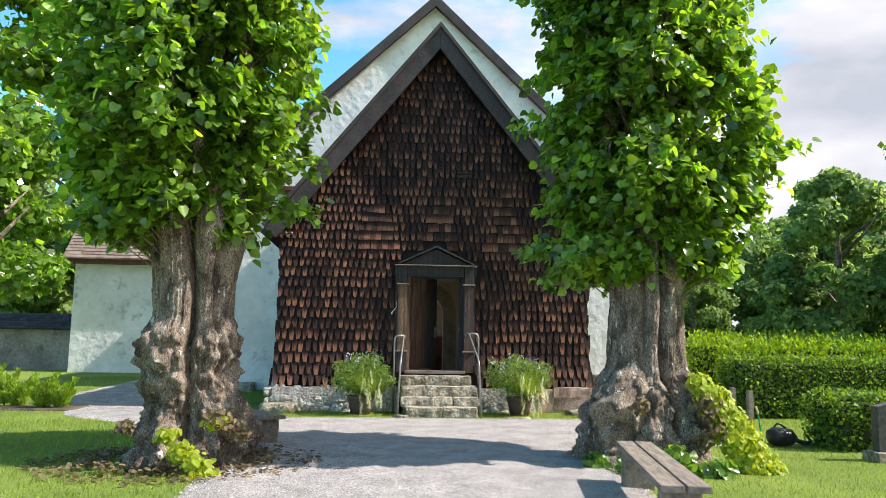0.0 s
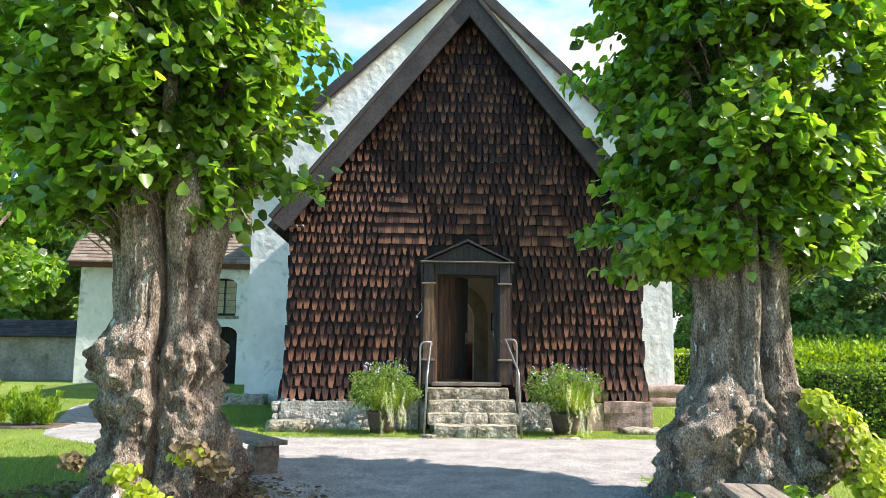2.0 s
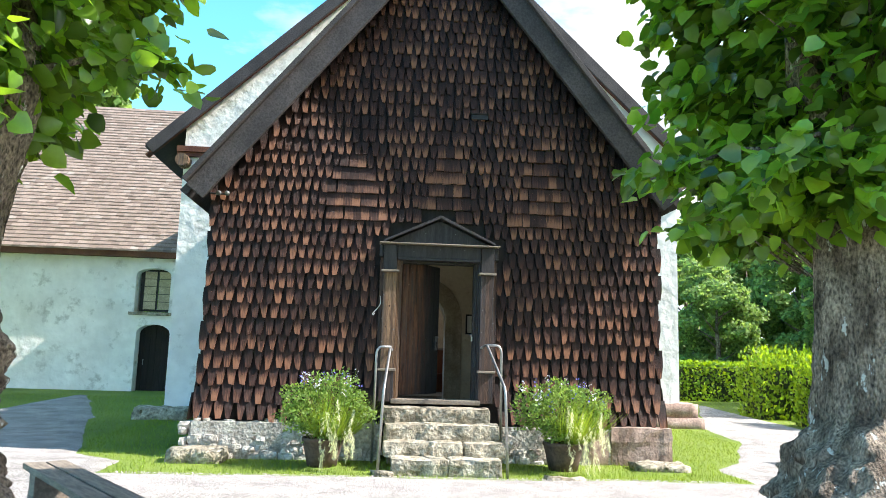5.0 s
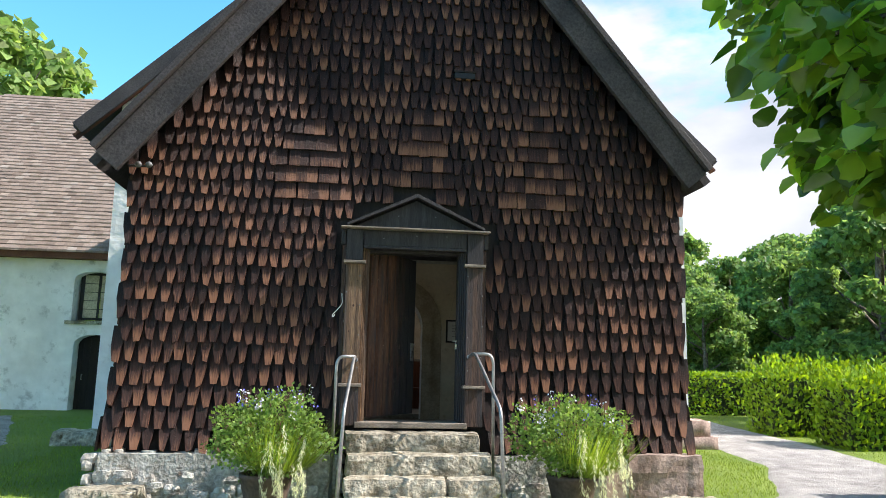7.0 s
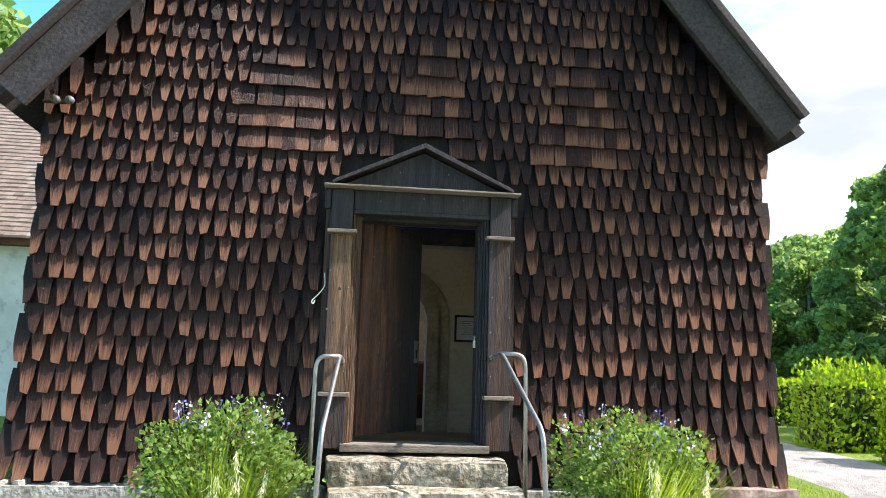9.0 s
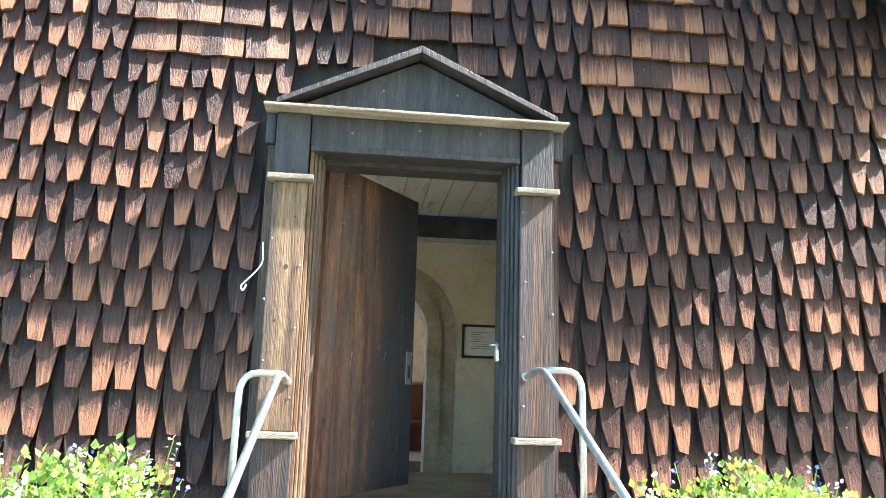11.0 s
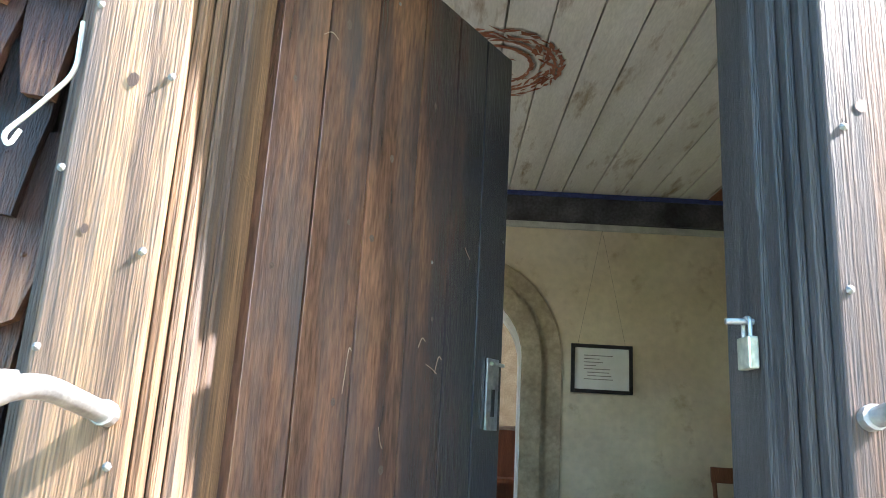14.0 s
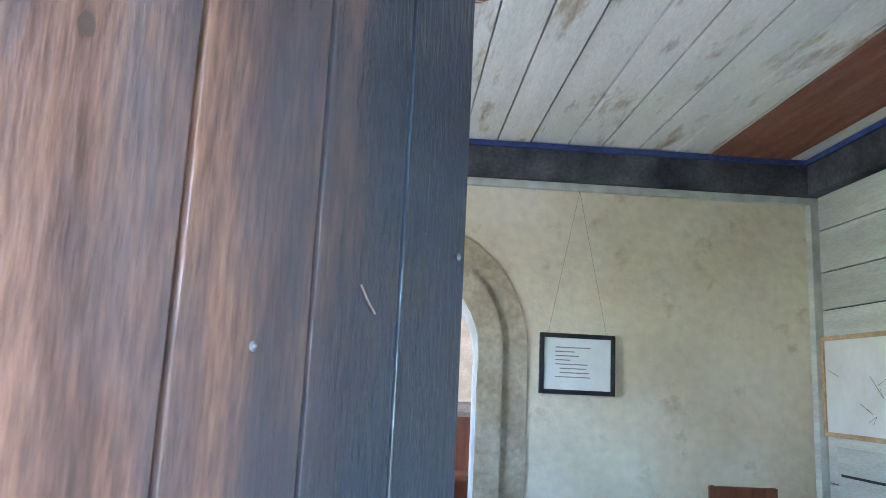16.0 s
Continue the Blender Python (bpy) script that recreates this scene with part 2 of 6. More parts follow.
M_WALLBOARD = mat("grey_wall_board", (0.46, 0.46, 0.41), (0.62, 0.62, 0.56), 2.0, 0.8, 0.4, 30, stretch=(5, 0.6, 5), vary=0.1, grain=0.12)
M_FRESCO = mat("iron_red_distemper", (0.24, 0.075, 0.035), (0.44, 0.20, 0.11), 7, 0.85, 0.2, 40, grain=0.25)
M_REDPAINT = mat("red_brown_ceiling_paint", (0.22, 0.085, 0.05), (0.32, 0.14, 0.085), 3, 0.75, 0.3, 40, stretch=(5, 0.6, 5), grain=0.25)
M_CORNICE = mat("dark_cornice_paint", (0.022, 0.022, 0.028), (0.11, 0.11, 0.12), 3.5, 0.7, 0.3, 40, grain=0.3)
M_BLUE = mat("blue_cornice_paint", (0.035, 0.05, 0.16), (0.06, 0.085, 0.25), 6, 0.7, 0.2, 40)
M_ARCH = mat("worn_limestone", (0.34, 0.275, 0.185), (0.48, 0.40, 0.285), 3.5, 0.9, 0.5, 30, grain=0.18)
M_FLOOR = mat("floor_stone", (0.24, 0.22, 0.18), (0.36, 0.33, 0.28), 2, 0.8, 0.3, 20)
M_PEW = mat("red_brown_pew", (0.13, 0.045, 0.022), (0.22, 0.085, 0.04), 3, 0.5, 0.3, 40, stretch=(5, 5, 0.5))
M_BLACK = mat("black_paint", (0.012, 0.012, 0.013), (0.025, 0.025, 0.026), 6, 0.45, 0.2, 50)
M_PAPER = mat("paper", (0.70, 0.68, 0.64), (0.78, 0.77, 0.73), 4, 0.9, 0, 20, grain=0.03)
M_PINE = mat("pale_pine_strip", (0.40, 0.26, 0.13), (0.56, 0.39, 0.21), 5, 0.6, 0.2, 40, grain=0.15)
M_INK = mat("printed_ink", (0.22, 0.20, 0.19), (0.30, 0.28, 0.26), 4, 0.9, 0, 20)
M_BRASS = mat("grey_padlock", (0.42, 0.42, 0.34), (0.55, 0.55, 0.46), 9, 0.4, 0.1, 60, metal=0.7)
M_GALV = mat("worn_iron", (0.30, 0.31, 0.32), (0.46, 0.47, 0.47), 12, 0.45, 0.3, 60, metal=0.8)
M_IRON = mat("dull_iron", (0.10, 0.10, 0.10), (0.18, 0.18, 0.18), 12, 0.6, 0.3, 60, metal=0.5)
M_POT = mat("pot_clay", (0.07, 0.05, 0.04), (0.13, 0.09, 0.07), 5, 0.85, 0.4, 30)
M_BLOOM = mat("violet_flower", (0.10, 0.12, 0.55), (0.22, 0.20, 0.70), 6, 0.7, 0, 20, island=True, vary=0.3)
M_BLOOM_W = mat("pale_flower", (0.62, 0.58, 0.66), (0.80, 0.78, 0.82), 6, 0.8, 0, 20, island=True, vary=0.15)
M_PLUME = mat("grass_plume", (0.55, 0.55, 0.36), (0.72, 0.72, 0.52), 6, 0.8, 0, 20, island=True, vary=0.2, trans=0.35)
M_GRANITE = mat("dark_granite", (0.045, 0.043, 0.045), (0.085, 0.08, 0.08), 20, 0.35, 0.2, 80, grain=0.3)
M_GILT = mat("gilt_letters", (0.55, 0.46, 0.22), (0.70, 0.60, 0.32), 6, 0.5, 0, 30)
M_PLASTIC = mat("black_plastic", (0.015, 0.015, 0.016), (0.03, 0.03, 0.032), 6, 0.4, 0.1, 60)
M_GREEN = mat("green_tool_handle", (0.02, 0.30, 0.09), (0.03, 0.36, 0.12), 6, 0.5, 0, 30)
M_GLASS_OLD = mat("leaded_pane", (0.36, 0.30, 0.20), (0.52, 0.45, 0.31), 3, 0.35, 0.1, 30, island=True, vary=0.25, spec=0.5)
# Churchyard wall: the shade on it is put into this grey colour.
M_GREYWALL = mat("shade_toned_wall", (0.17, 0.155, 0.145), (0.30, 0.285, 0.27), 1.6, 0.95, 0.7, 12, grain=0.2, stain=(0.10, 0.09, 0.085), stain_scale=2.0, stain_lo=0.56, stain_hi=0.7)
M_POTLEAF = mat("flower_foliage", (0.08, 0.16, 0.03), (0.20, 0.29, 0.07), 3, 0.55, 0, 20, island=True, vary=0.4, grain=0.1, trans=0.35)
M_KNOT = mat("wood_knot", (0.030, 0.017, 0.012), (0.075, 0.040, 0.024), 40, 0.5, 0.4, 90, grain=0.4)
M_SCRATCH = mat("pale_scratch", (0.20, 0.13, 0.09), (0.28, 0.20, 0.15), 20, 0.6, 0, 60)
M_SOIL = mat("bed_soil", (0.07, 0.05, 0.035), (0.14, 0.105, 0.075), 5, 0.95, 0.9, 40, grain=0.4)


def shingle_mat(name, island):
    """Tarred cleft pine: worn reddish and pale towards the exposed foot, black-brown above with the overlap's shade
    painted in.
    """
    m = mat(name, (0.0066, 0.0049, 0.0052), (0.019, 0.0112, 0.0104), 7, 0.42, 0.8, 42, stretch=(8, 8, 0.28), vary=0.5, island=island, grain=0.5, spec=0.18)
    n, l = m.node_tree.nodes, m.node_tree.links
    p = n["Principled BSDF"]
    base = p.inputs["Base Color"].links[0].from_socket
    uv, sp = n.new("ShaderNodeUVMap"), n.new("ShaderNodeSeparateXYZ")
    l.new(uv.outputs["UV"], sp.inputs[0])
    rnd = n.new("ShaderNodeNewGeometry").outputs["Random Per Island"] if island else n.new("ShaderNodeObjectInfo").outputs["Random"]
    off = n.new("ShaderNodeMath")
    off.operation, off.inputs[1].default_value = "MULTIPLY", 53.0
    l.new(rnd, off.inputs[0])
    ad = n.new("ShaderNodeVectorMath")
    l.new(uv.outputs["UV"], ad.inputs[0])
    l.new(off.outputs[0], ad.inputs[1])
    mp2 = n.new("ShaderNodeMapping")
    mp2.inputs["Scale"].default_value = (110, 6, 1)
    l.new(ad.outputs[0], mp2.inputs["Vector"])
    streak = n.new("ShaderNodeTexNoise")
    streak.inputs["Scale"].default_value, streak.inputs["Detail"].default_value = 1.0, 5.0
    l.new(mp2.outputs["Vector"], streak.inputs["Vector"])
    # Gradient up each shingle: worn foot, overlap shade painted into the dark top.
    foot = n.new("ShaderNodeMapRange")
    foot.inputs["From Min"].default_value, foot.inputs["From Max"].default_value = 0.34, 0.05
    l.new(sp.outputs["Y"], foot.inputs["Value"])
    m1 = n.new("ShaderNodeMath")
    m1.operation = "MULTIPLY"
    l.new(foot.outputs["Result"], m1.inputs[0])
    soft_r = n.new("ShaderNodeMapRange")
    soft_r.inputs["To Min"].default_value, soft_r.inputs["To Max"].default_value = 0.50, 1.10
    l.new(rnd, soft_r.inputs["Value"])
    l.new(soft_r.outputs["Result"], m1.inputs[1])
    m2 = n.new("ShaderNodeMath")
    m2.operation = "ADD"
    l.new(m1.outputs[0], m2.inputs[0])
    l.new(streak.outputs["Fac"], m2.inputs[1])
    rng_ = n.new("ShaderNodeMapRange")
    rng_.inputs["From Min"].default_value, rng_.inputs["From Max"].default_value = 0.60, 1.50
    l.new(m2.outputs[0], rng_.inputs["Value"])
    wear_shade = n.new("ShaderNodeValToRGB")
    wear_shade.color_ramp.elements[0].color, wear_shade.color_ramp.elements[1].color = (0.016, 0.0084, 0.0076, 1), (0.235, 0.108, 0.062, 1)
    wear_shade.color_ramp.elements.new(0.62).color = (0.080, 0.034, 0.024, 1)
    l.new(rng_.outputs["Result"], wear_shade.inputs["Fac"])
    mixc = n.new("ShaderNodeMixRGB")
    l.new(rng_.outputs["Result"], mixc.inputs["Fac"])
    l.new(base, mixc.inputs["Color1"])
    l.new(wear_shade.outputs["Color"], mixc.inputs["Color2"])
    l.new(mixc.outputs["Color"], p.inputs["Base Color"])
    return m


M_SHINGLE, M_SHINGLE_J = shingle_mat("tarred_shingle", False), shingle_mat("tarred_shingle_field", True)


# ---- mesh helpers ----
class Shape:
    """Vertices and faces gathered for one mesh."""

    def __init__(self):
        self.v, self.f = [], []

    def add(self, verts, faces):
        o = len(self.v)
        self.v += [tuple(p) for p in verts]
        self.f += [tuple(i + o for i in f) for f in faces]
        return self

    def box(self, x0, y0, z0, x1, y1, z1, m=None):
        vs = [Vector(p) for p in ((x0, y0, z0), (x1, y0, z0), (x1, y1, z0), (x0, y1, z0), (x0, y0, z1), (x1, y0, z1), (x1, y1, z1), (x0, y1, z1))]
        if m is not None:
            vs = [m @ p for p in vs]
        return self.add(vs, [(0, 3, 2, 1), (4, 5, 6, 7), (0, 1, 5, 4), (1, 2, 6, 5), (2, 3, 7, 6), (3, 0, 4, 7)])

    def prism(self, outline, y0, y1):
        """An (x, z) outline, counter-clockwise seen from -y, drawn out along y."""
        n = len(outline)
        vs = [(x, y0, z) for x, z in outline] + [(x, y1, z) for x, z in outline]
        fs = [tuple(range(n)), tuple(range(2 * n - 1, n - 1, -1))] + [(i, i + n, (i + 1) % n + n, (i + 1) % n) for i in range(n)]
        return self.add(vs, fs)

    def tube(self, pts, r, n=10):
        pts = [Vector(p) for p in pts]
        rings = []
        for i, p in enumerate(pts):
            d = (pts[min(i + 1, len(pts) - 1)] - pts[max(i - 1, 0)]).normalized()
            a = d.orthogonal().normalized() if i == 0 else (rings[-1][1] - d * rings[-1][1].dot(d)).normalized()
            rr = r[i] if isinstance(r, (list, tuple)) else r
            b = d.cross(a)
            rings.append(([p + rr * (math.cos(6.28319 * k / n) * a + math.sin(6.28319 * k / n) * b) for k in range(n)], a))
        vs = [p for ring, _ in rings for p in ring]
        fs = [(i * n + k, i * n + (k + 1) % n, (i + 1) * n + (k + 1) % n, (i + 1) * n + k) for i in range(len(pts) - 1) for k in range(n)]
        fs += [tuple(range(n - 1, -1, -1)), tuple(range(len(vs) - n, len(vs)))]
        return self.add(vs, fs)

    def mesh(self, name):
        me = bpy.data.meshes.new(name)
        me.from_pydata(self.v, [], self.f)
        me.update()
        return me


def part(name, shape, material, parent=None, label="", smooth=False, bevel=0.0):
    me = shape.mesh(name) if isinstance(shape, Shape) else shape
    if not me.materials:
        me.materials.append(material)
    if bevel:
        bm = bmesh.new()
        bm.from_mesh(me)
        bmesh.ops.bevel(bm, geom=bm.edges[:], offset=bevel, segments=2, affect="EDGES", profile=0.6)
        bm.to_mesh(me)
        bm.free()
    if smooth:
        me.polygons.foreach_set("use_smooth", [True] * len(me.polygons))
    ob = new(name, me)
    if parent is not None:
        ob.parent = parent
    if label:
        ob["label"] = label
    return ob


def thing(name, label, category, group="", at=(0, 0, 0), kind=""):
    e = new(name)
    e.empty_display_size = 0.1
    e.location = at
    return tagged(e, label, category, group, kind)


def bend(points, r=0.08, n=5):
    """Round the corners of a polyline."""
    P = [Vector(p) for p in points]
    out = [P[0]]
    for a, b, c in zip(P, P[1:], P[2:]):
        u, w = (a - b).normalized() * min(r, (a - b).length * 0.45), (c - b).normalized() * min(r, (c - b).length * 0.45)
        for k in range(n + 1):
            t = k / n
            out.append(b + u * (1 - t) ** 2 + w * t ** 2)
    return out + [P[-1]]


LEAF = np.array([(0, 0, 0), (0.34, 0.02, 0.10), (0.5, 0.34, 0.14), (0.30, 0.74, 0.06), (0, 1.0, -0.06), (-0.30, 0.74, 0.06), (-0.5, 0.34, 0.14), (-0.34, 0.02, 0.10)])
LEAF_FACES = ((0, 1, 2, 3, 4), (0, 4, 5, 6, 7))
BLADE = np.array([(-0.5, 0, 0), (0.5, 0, 0), (0.0, 1.0, 0.25)])
LANCE = np.array([(0, 0, 0), (0.5, 0.4, 0.05), (0, 1.0, -0.1), (-0.5, 0.4, 0.05)])


def cloud(name, P, A, N, size, material, parent=None, label="", shape=LEAF, faces=LEAF_FACES, aspect=1.0):
    """Many leaves in one mesh: at P, growing along A, facing N."""
    P, A, N = (np.asarray(a, float) for a in (P, A, N))
    A = A / (np.linalg.norm(A, axis=1, keepdims=True) + 1e-9)
    S = np.cross(A, N)
    S /= np.linalg.norm(S, axis=1, keepdims=True) + 1e-9
    N = np.cross(S, A)
    s = np.broadcast_to(np.asarray(size, float), (len(P),))[:, None, None]
    V = P[:, None, :] + s * (shape[None, :, 0:1] * aspect * S[:, None, :] + shape[None, :, 1:2] * A[:, None, :] + shape[None, :, 2:3] * N[:, None, :])
    k, q = len(shape), len(P)
    me = bpy.data.meshes.new(name)
    me.vertices.add(q * k)
    me.vertices.foreach_set("co", V.reshape(-1))
    per = np.concatenate([np.array(f) for f in faces])
    idx = (np.arange(q)[:, None] * k + per[None, :]).reshape(-1)
    lens = np.tile(np.array([len(f) for f in faces]), q)
    me.loops.add(len(idx))
    me.loops.foreach_set("vertex_index", idx.astype(np.int32))
    me.polygons.add(len(lens))
    me.polygons.foreach_set("loop_start", np.concatenate(([0], np.cumsum(lens)[:-1])).astype(np.int32))
    me.polygons.foreach_set("loop_total", lens.astype(np.int32))
    me.update(calc_edges=True)
    me.validate()
    return part(name, me, material, parent, label)


def unit(a):
    return a / (np.linalg.norm(a, axis=-1, keepdims=True) + 1e-9)


def fnoise(x, y, z, s=1.0):
    return noise.noise(Vector((x * s, y * s, z * s)))


# ---- ground ----
def rise(x, y):
    """Height of the ground: level in front, gently rising behind the church's west front."""
    t = min(1.0, max(0.0, (y - 1.0) / 12.0))
    return 0.24 * t * t * (3 - 2 * t) + 0.012 * fnoise(x, y, 3.3, 0.35)


def seg(px, py, ax, ay, bx, by):
    t = max(0.0, min(1.0, ((px - ax) * (bx - ax) + (py - ay) * (by - ay)) / ((bx - ax) ** 2 + (by - ay) ** 2)))
    return math.hypot(px - ax - t * (bx - ax), py - ay - t * (by - ay))


LEFT_WAY = ((-2.6, -3.2), (-5.6, -0.6), (-7.2, 4.0), (-7.0, 8.0), (-6.75, 10.2))
RIGHT_WAY = ((2.4, -3.2), (5.2, -0.4), (6.7, 2.6), (7.15, 6.0), (7.3, 10.0), (6.6, 16.0), (6.6, 30.0))


def gravel_depth(x, y):
    """Above zero on the gravel, below zero on the lawn."""
    wob = 0.10 * fnoise(x, y, 8.1, 0.9) + 0.05 * fnoise(x, y, 1.7, 3.1)
    main = 2.1 - abs(x + 0.62) if y < -2.4 else -9
    main = min(main, -2.4 - y + 0.6)
    if y < -9:
        main = 2.1 - abs(x + 0.4) + (-9 - y) * 0.12
    cross = min(1.75 - abs(y + 3.1), 4.0 - abs(x + 0.1))
    left = 1.15 - min(seg(x, y, *a, *b) for a, b in zip(LEFT_WAY, LEFT_WAY[1:]))
    right = 1.05 - min(seg(x, y, *a, *b) for a, b in zip(RIGHT_WAY, RIGHT_WAY[1:]))
    d = max(main, cross, left, right)
    w = 3.75 + max(0.0, y + 0.6) * 0.42
    apron = min(w - abs(x + 0.1), y + 1.52) if y > -1.6 else y + 1.52
    return min(d, -apron) + wob * 0.8


def sheet(xs, ys, height):
    s = Shape()
    s.v = [(x, y, height(x, y)) for y in ys for x in xs]
    n = len(xs)
    s.f = [(j * n + i, j * n + i + 1, (j + 1) * n + i + 1, (j + 1) * n + i) for j in range(len(ys) - 1) for i in range(n - 1)]
    return s


far = [-600, -250, -120, -70, -45, -32]
xs = far + [-24 + 0.8 * i for i in range(61)] + [-a for a in reversed(far)]
ys = [-600, -250, -120, -60, -40] + [-28 + 0.8 * i for i in range(71)] + [34, 45, 70, 120, 250, 600]
tagged(part("ground", sheet(xs, ys, rise), M_GRASS, smooth=True), "mown green churchyard lawn reaching to the trees", "lawn", kind="structure")
gx = [-9 + 0.16 * i for i in range(126)]
gy = [-26 + 0.16 * i for i in range(288)]
gs = Shape()
depth = {}
for j, y in enumerate(gy):
    for i, x in enumerate(gx):
        depth[i, j] = gravel_depth(x, y)
keep = {}
for (i, j), d in depth.items():
    if i + 1 < len(gx) and j + 1 < len(gy) and max(d, depth[i + 1, j], depth[i, j + 1], depth[i + 1, j + 1]) > -0.1:
        ids = []
        for a, b in ((i, j), (i + 1, j), (i + 1, j + 1), (i, j + 1)):
            if (a, b) not in keep:
                keep[a, b] = len(gs.v)
                gs.v.append((gx[a], gy[b], rise(gx[a], gy[b]) + max(-0.05, min(0.022, depth[a, b] * 0.25))))
            ids.append(keep[a, b])
        gs.f.append(tuple(ids))
tagged(part("path", gs, M_GRAVEL, smooth=True), "pale grey gravel path leading to the church porch", "path", kind="structure")


# ---- porch: walls, roof, door ----
DOOR_X, SILL, HEAD, FLOOR_IN = 0.55, 0.80, 2.67, 0.50
WL, WR, EAVE_Z, APEX = -3.08, 3.08, 3.55, 7.55
T_WALL = 0.16
BACK = 4.95

wall = Shape()
wall.prism([(WL, 0.3), (-DOOR_X, 0.3), (-DOOR_X, EAVE_Z), (WL, EAVE_Z)], 0, T_WALL)
wall.prism([(DOOR_X, 0.3), (WR, 0.3), (WR, EAVE_Z), (DOOR_X, EAVE_Z)], 0, T_WALL)
wall.prism([(-DOOR_X, HEAD), (DOOR_X, HEAD), (DOOR_X, EAVE_Z), (-DOOR_X, EAVE_Z)], 0, T_WALL)
wall.prism([(-DOOR_X, 0.3), (DOOR_X, 0.3), (DOOR_X, SILL - 0.03), (-DOOR_X, SILL - 0.03)], 0, T_WALL)
wall.prism([(WL, EAVE_Z), (WR, EAVE_Z), (0, APEX)], 0, T_WALL)
front = tagged(part("wall_front", wall, M_TAR), "tarred timber gable wall of the church porch", "wall", kind="structure")
# The gap in this wall is for the assumed, unseen side window.
lw = Shape().box(WL, T_WALL, 0.2, WL + 0.14, 2.2, EAVE_Z).box(WL, 3.3, 0.2, WL + 0.14, BACK, EAVE_Z).box(WL, 2.2, 0.2, WL + 0.14, 3.3, 1.5).box(WL, 2.2, 2.9, WL + 0.14, 3.3, EAVE_Z)
tagged(part("wall_left", lw, M_TAR), "tarred timber side wall of the porch", "wall", kind="structure")
tagged(part("wall_right", Shape().box(WR - 0.14, T_WALL, 0.2, WR, BACK, EAVE_Z), M_TAR), "tarred timber side wall of the porch", "wall", kind="structure")


def slope_roof(name, xe, ze, xa, za, y0, y1, thick, material, label):
    """One roof slope, from its eave to the ridge."""
    d = Vector((xa - xe, 0, za - ze)).normalized()
    nrm = Vector((-d.z, 0, d.x)) if d.x > 0 else Vector((d.z, 0, -d.x))
    o = nrm * thick
    s = Shape().prism([(xe, ze), (xa, za), (xa + o.x * 0, za + thick * 1.4), (xe + o.x, ze + o.z)] if d.x < 0 else [(xe, ze), (xe + o.x, ze + o.z), (xa, za + thick * 1.4), (xa, za)][::-1], y0, y1)
    return tagged(part(name, s, material), label, "roof", kind="structure")


slope_roof("roof_left", -3.42, 3.40, 0, 7.72, -0.26, BACK, 0.10, M_SLATE, "dark shingled slope of the porch roof")
slope_roof("roof_right", 3.32, 3.525, 0, 7.72, -0.26, BACK, 0.10, M_SLATE, "dark shingled slope of the porch roof")


def barge(xe, ze, xa, za, deep, y0, y1, name, material, label):
    """A barge board along a gable's edge."""
    d = Vector((xa - xe, 0, za - ze)).normalized()
    dn = Vector((d.z, 0, -d.x)) if d.x > 0 else Vector((-d.z, 0, d.x))
    p = [Vector((xe, 0, ze)), Vector((xa, 0, za)), Vector((xa, 0, za - deep / abs(d.x))), Vector((xe, 0, ze)) + dn * deep]
    q = [(v.x, v.z) for v in p]
    return part(name, Shape().prism(q if xe > xa else q[::-1], y0, y1), material, None, label, bevel=0.008)


for sgn, nm in ((-1, "barge_board_left"), (1, "barge_board_right")):
    tip = 3.41 if sgn < 0 else 3.32
    ob = barge(sgn * tip, 7.84 - 1.262 * tip, 0, 7.84, 0.29, -0.34, -0.27, nm, M_BARGE, "wide grey tarred barge board on the porch gable")
    tagged(ob, category="barge board", kind="structure")
    ob = barge(sgn * (tip + 0.05), 7.93 - 1.25 * (tip + 0.05), 0, 7.93, 0.07, -0.40, -0.262, nm.replace("barge_board", "verge_trim"), M_BARGE, "narrow dark verge strip above the barge board")
    tagged(ob, category="trim", kind="structure")

# interior shell
tagged(part("floor", Shape().box(WL + 0.14, T_WALL, 0.35, WR - 0.14, BACK, FLOOR_IN), M_FLOOR), "worn stone floor inside the porch", "floor", kind="structure")
CEIL = 3.55
ceil = Shape()
bx, i = WL + 0.14, 0
rng = random.Random(4)
while bx < WR - 0.14:
    w = rng.uniform(0.20, 0.27)
    e = min(bx + w, WR - 0.14)
    ceil.box(bx + 0.006, T_WALL, CEIL + rng.uniform(-0.004, 0.004), e - 0.006, BACK, CEIL + 0.03)
    bx = e
ceil.box(WL + 0.14, T_WALL, CEIL + 0.035, WR - 0.14, BACK, CEIL + 0.06)
tagged(part("ceiling", ceil, M_WHITEWOOD), "whitewashed board ceiling with brown knots and stains", "ceiling", kind="structure")

# ---- nave ----
NL, NR, NZ = -4.9, 5.45, 5.35
AR_S = 2.05


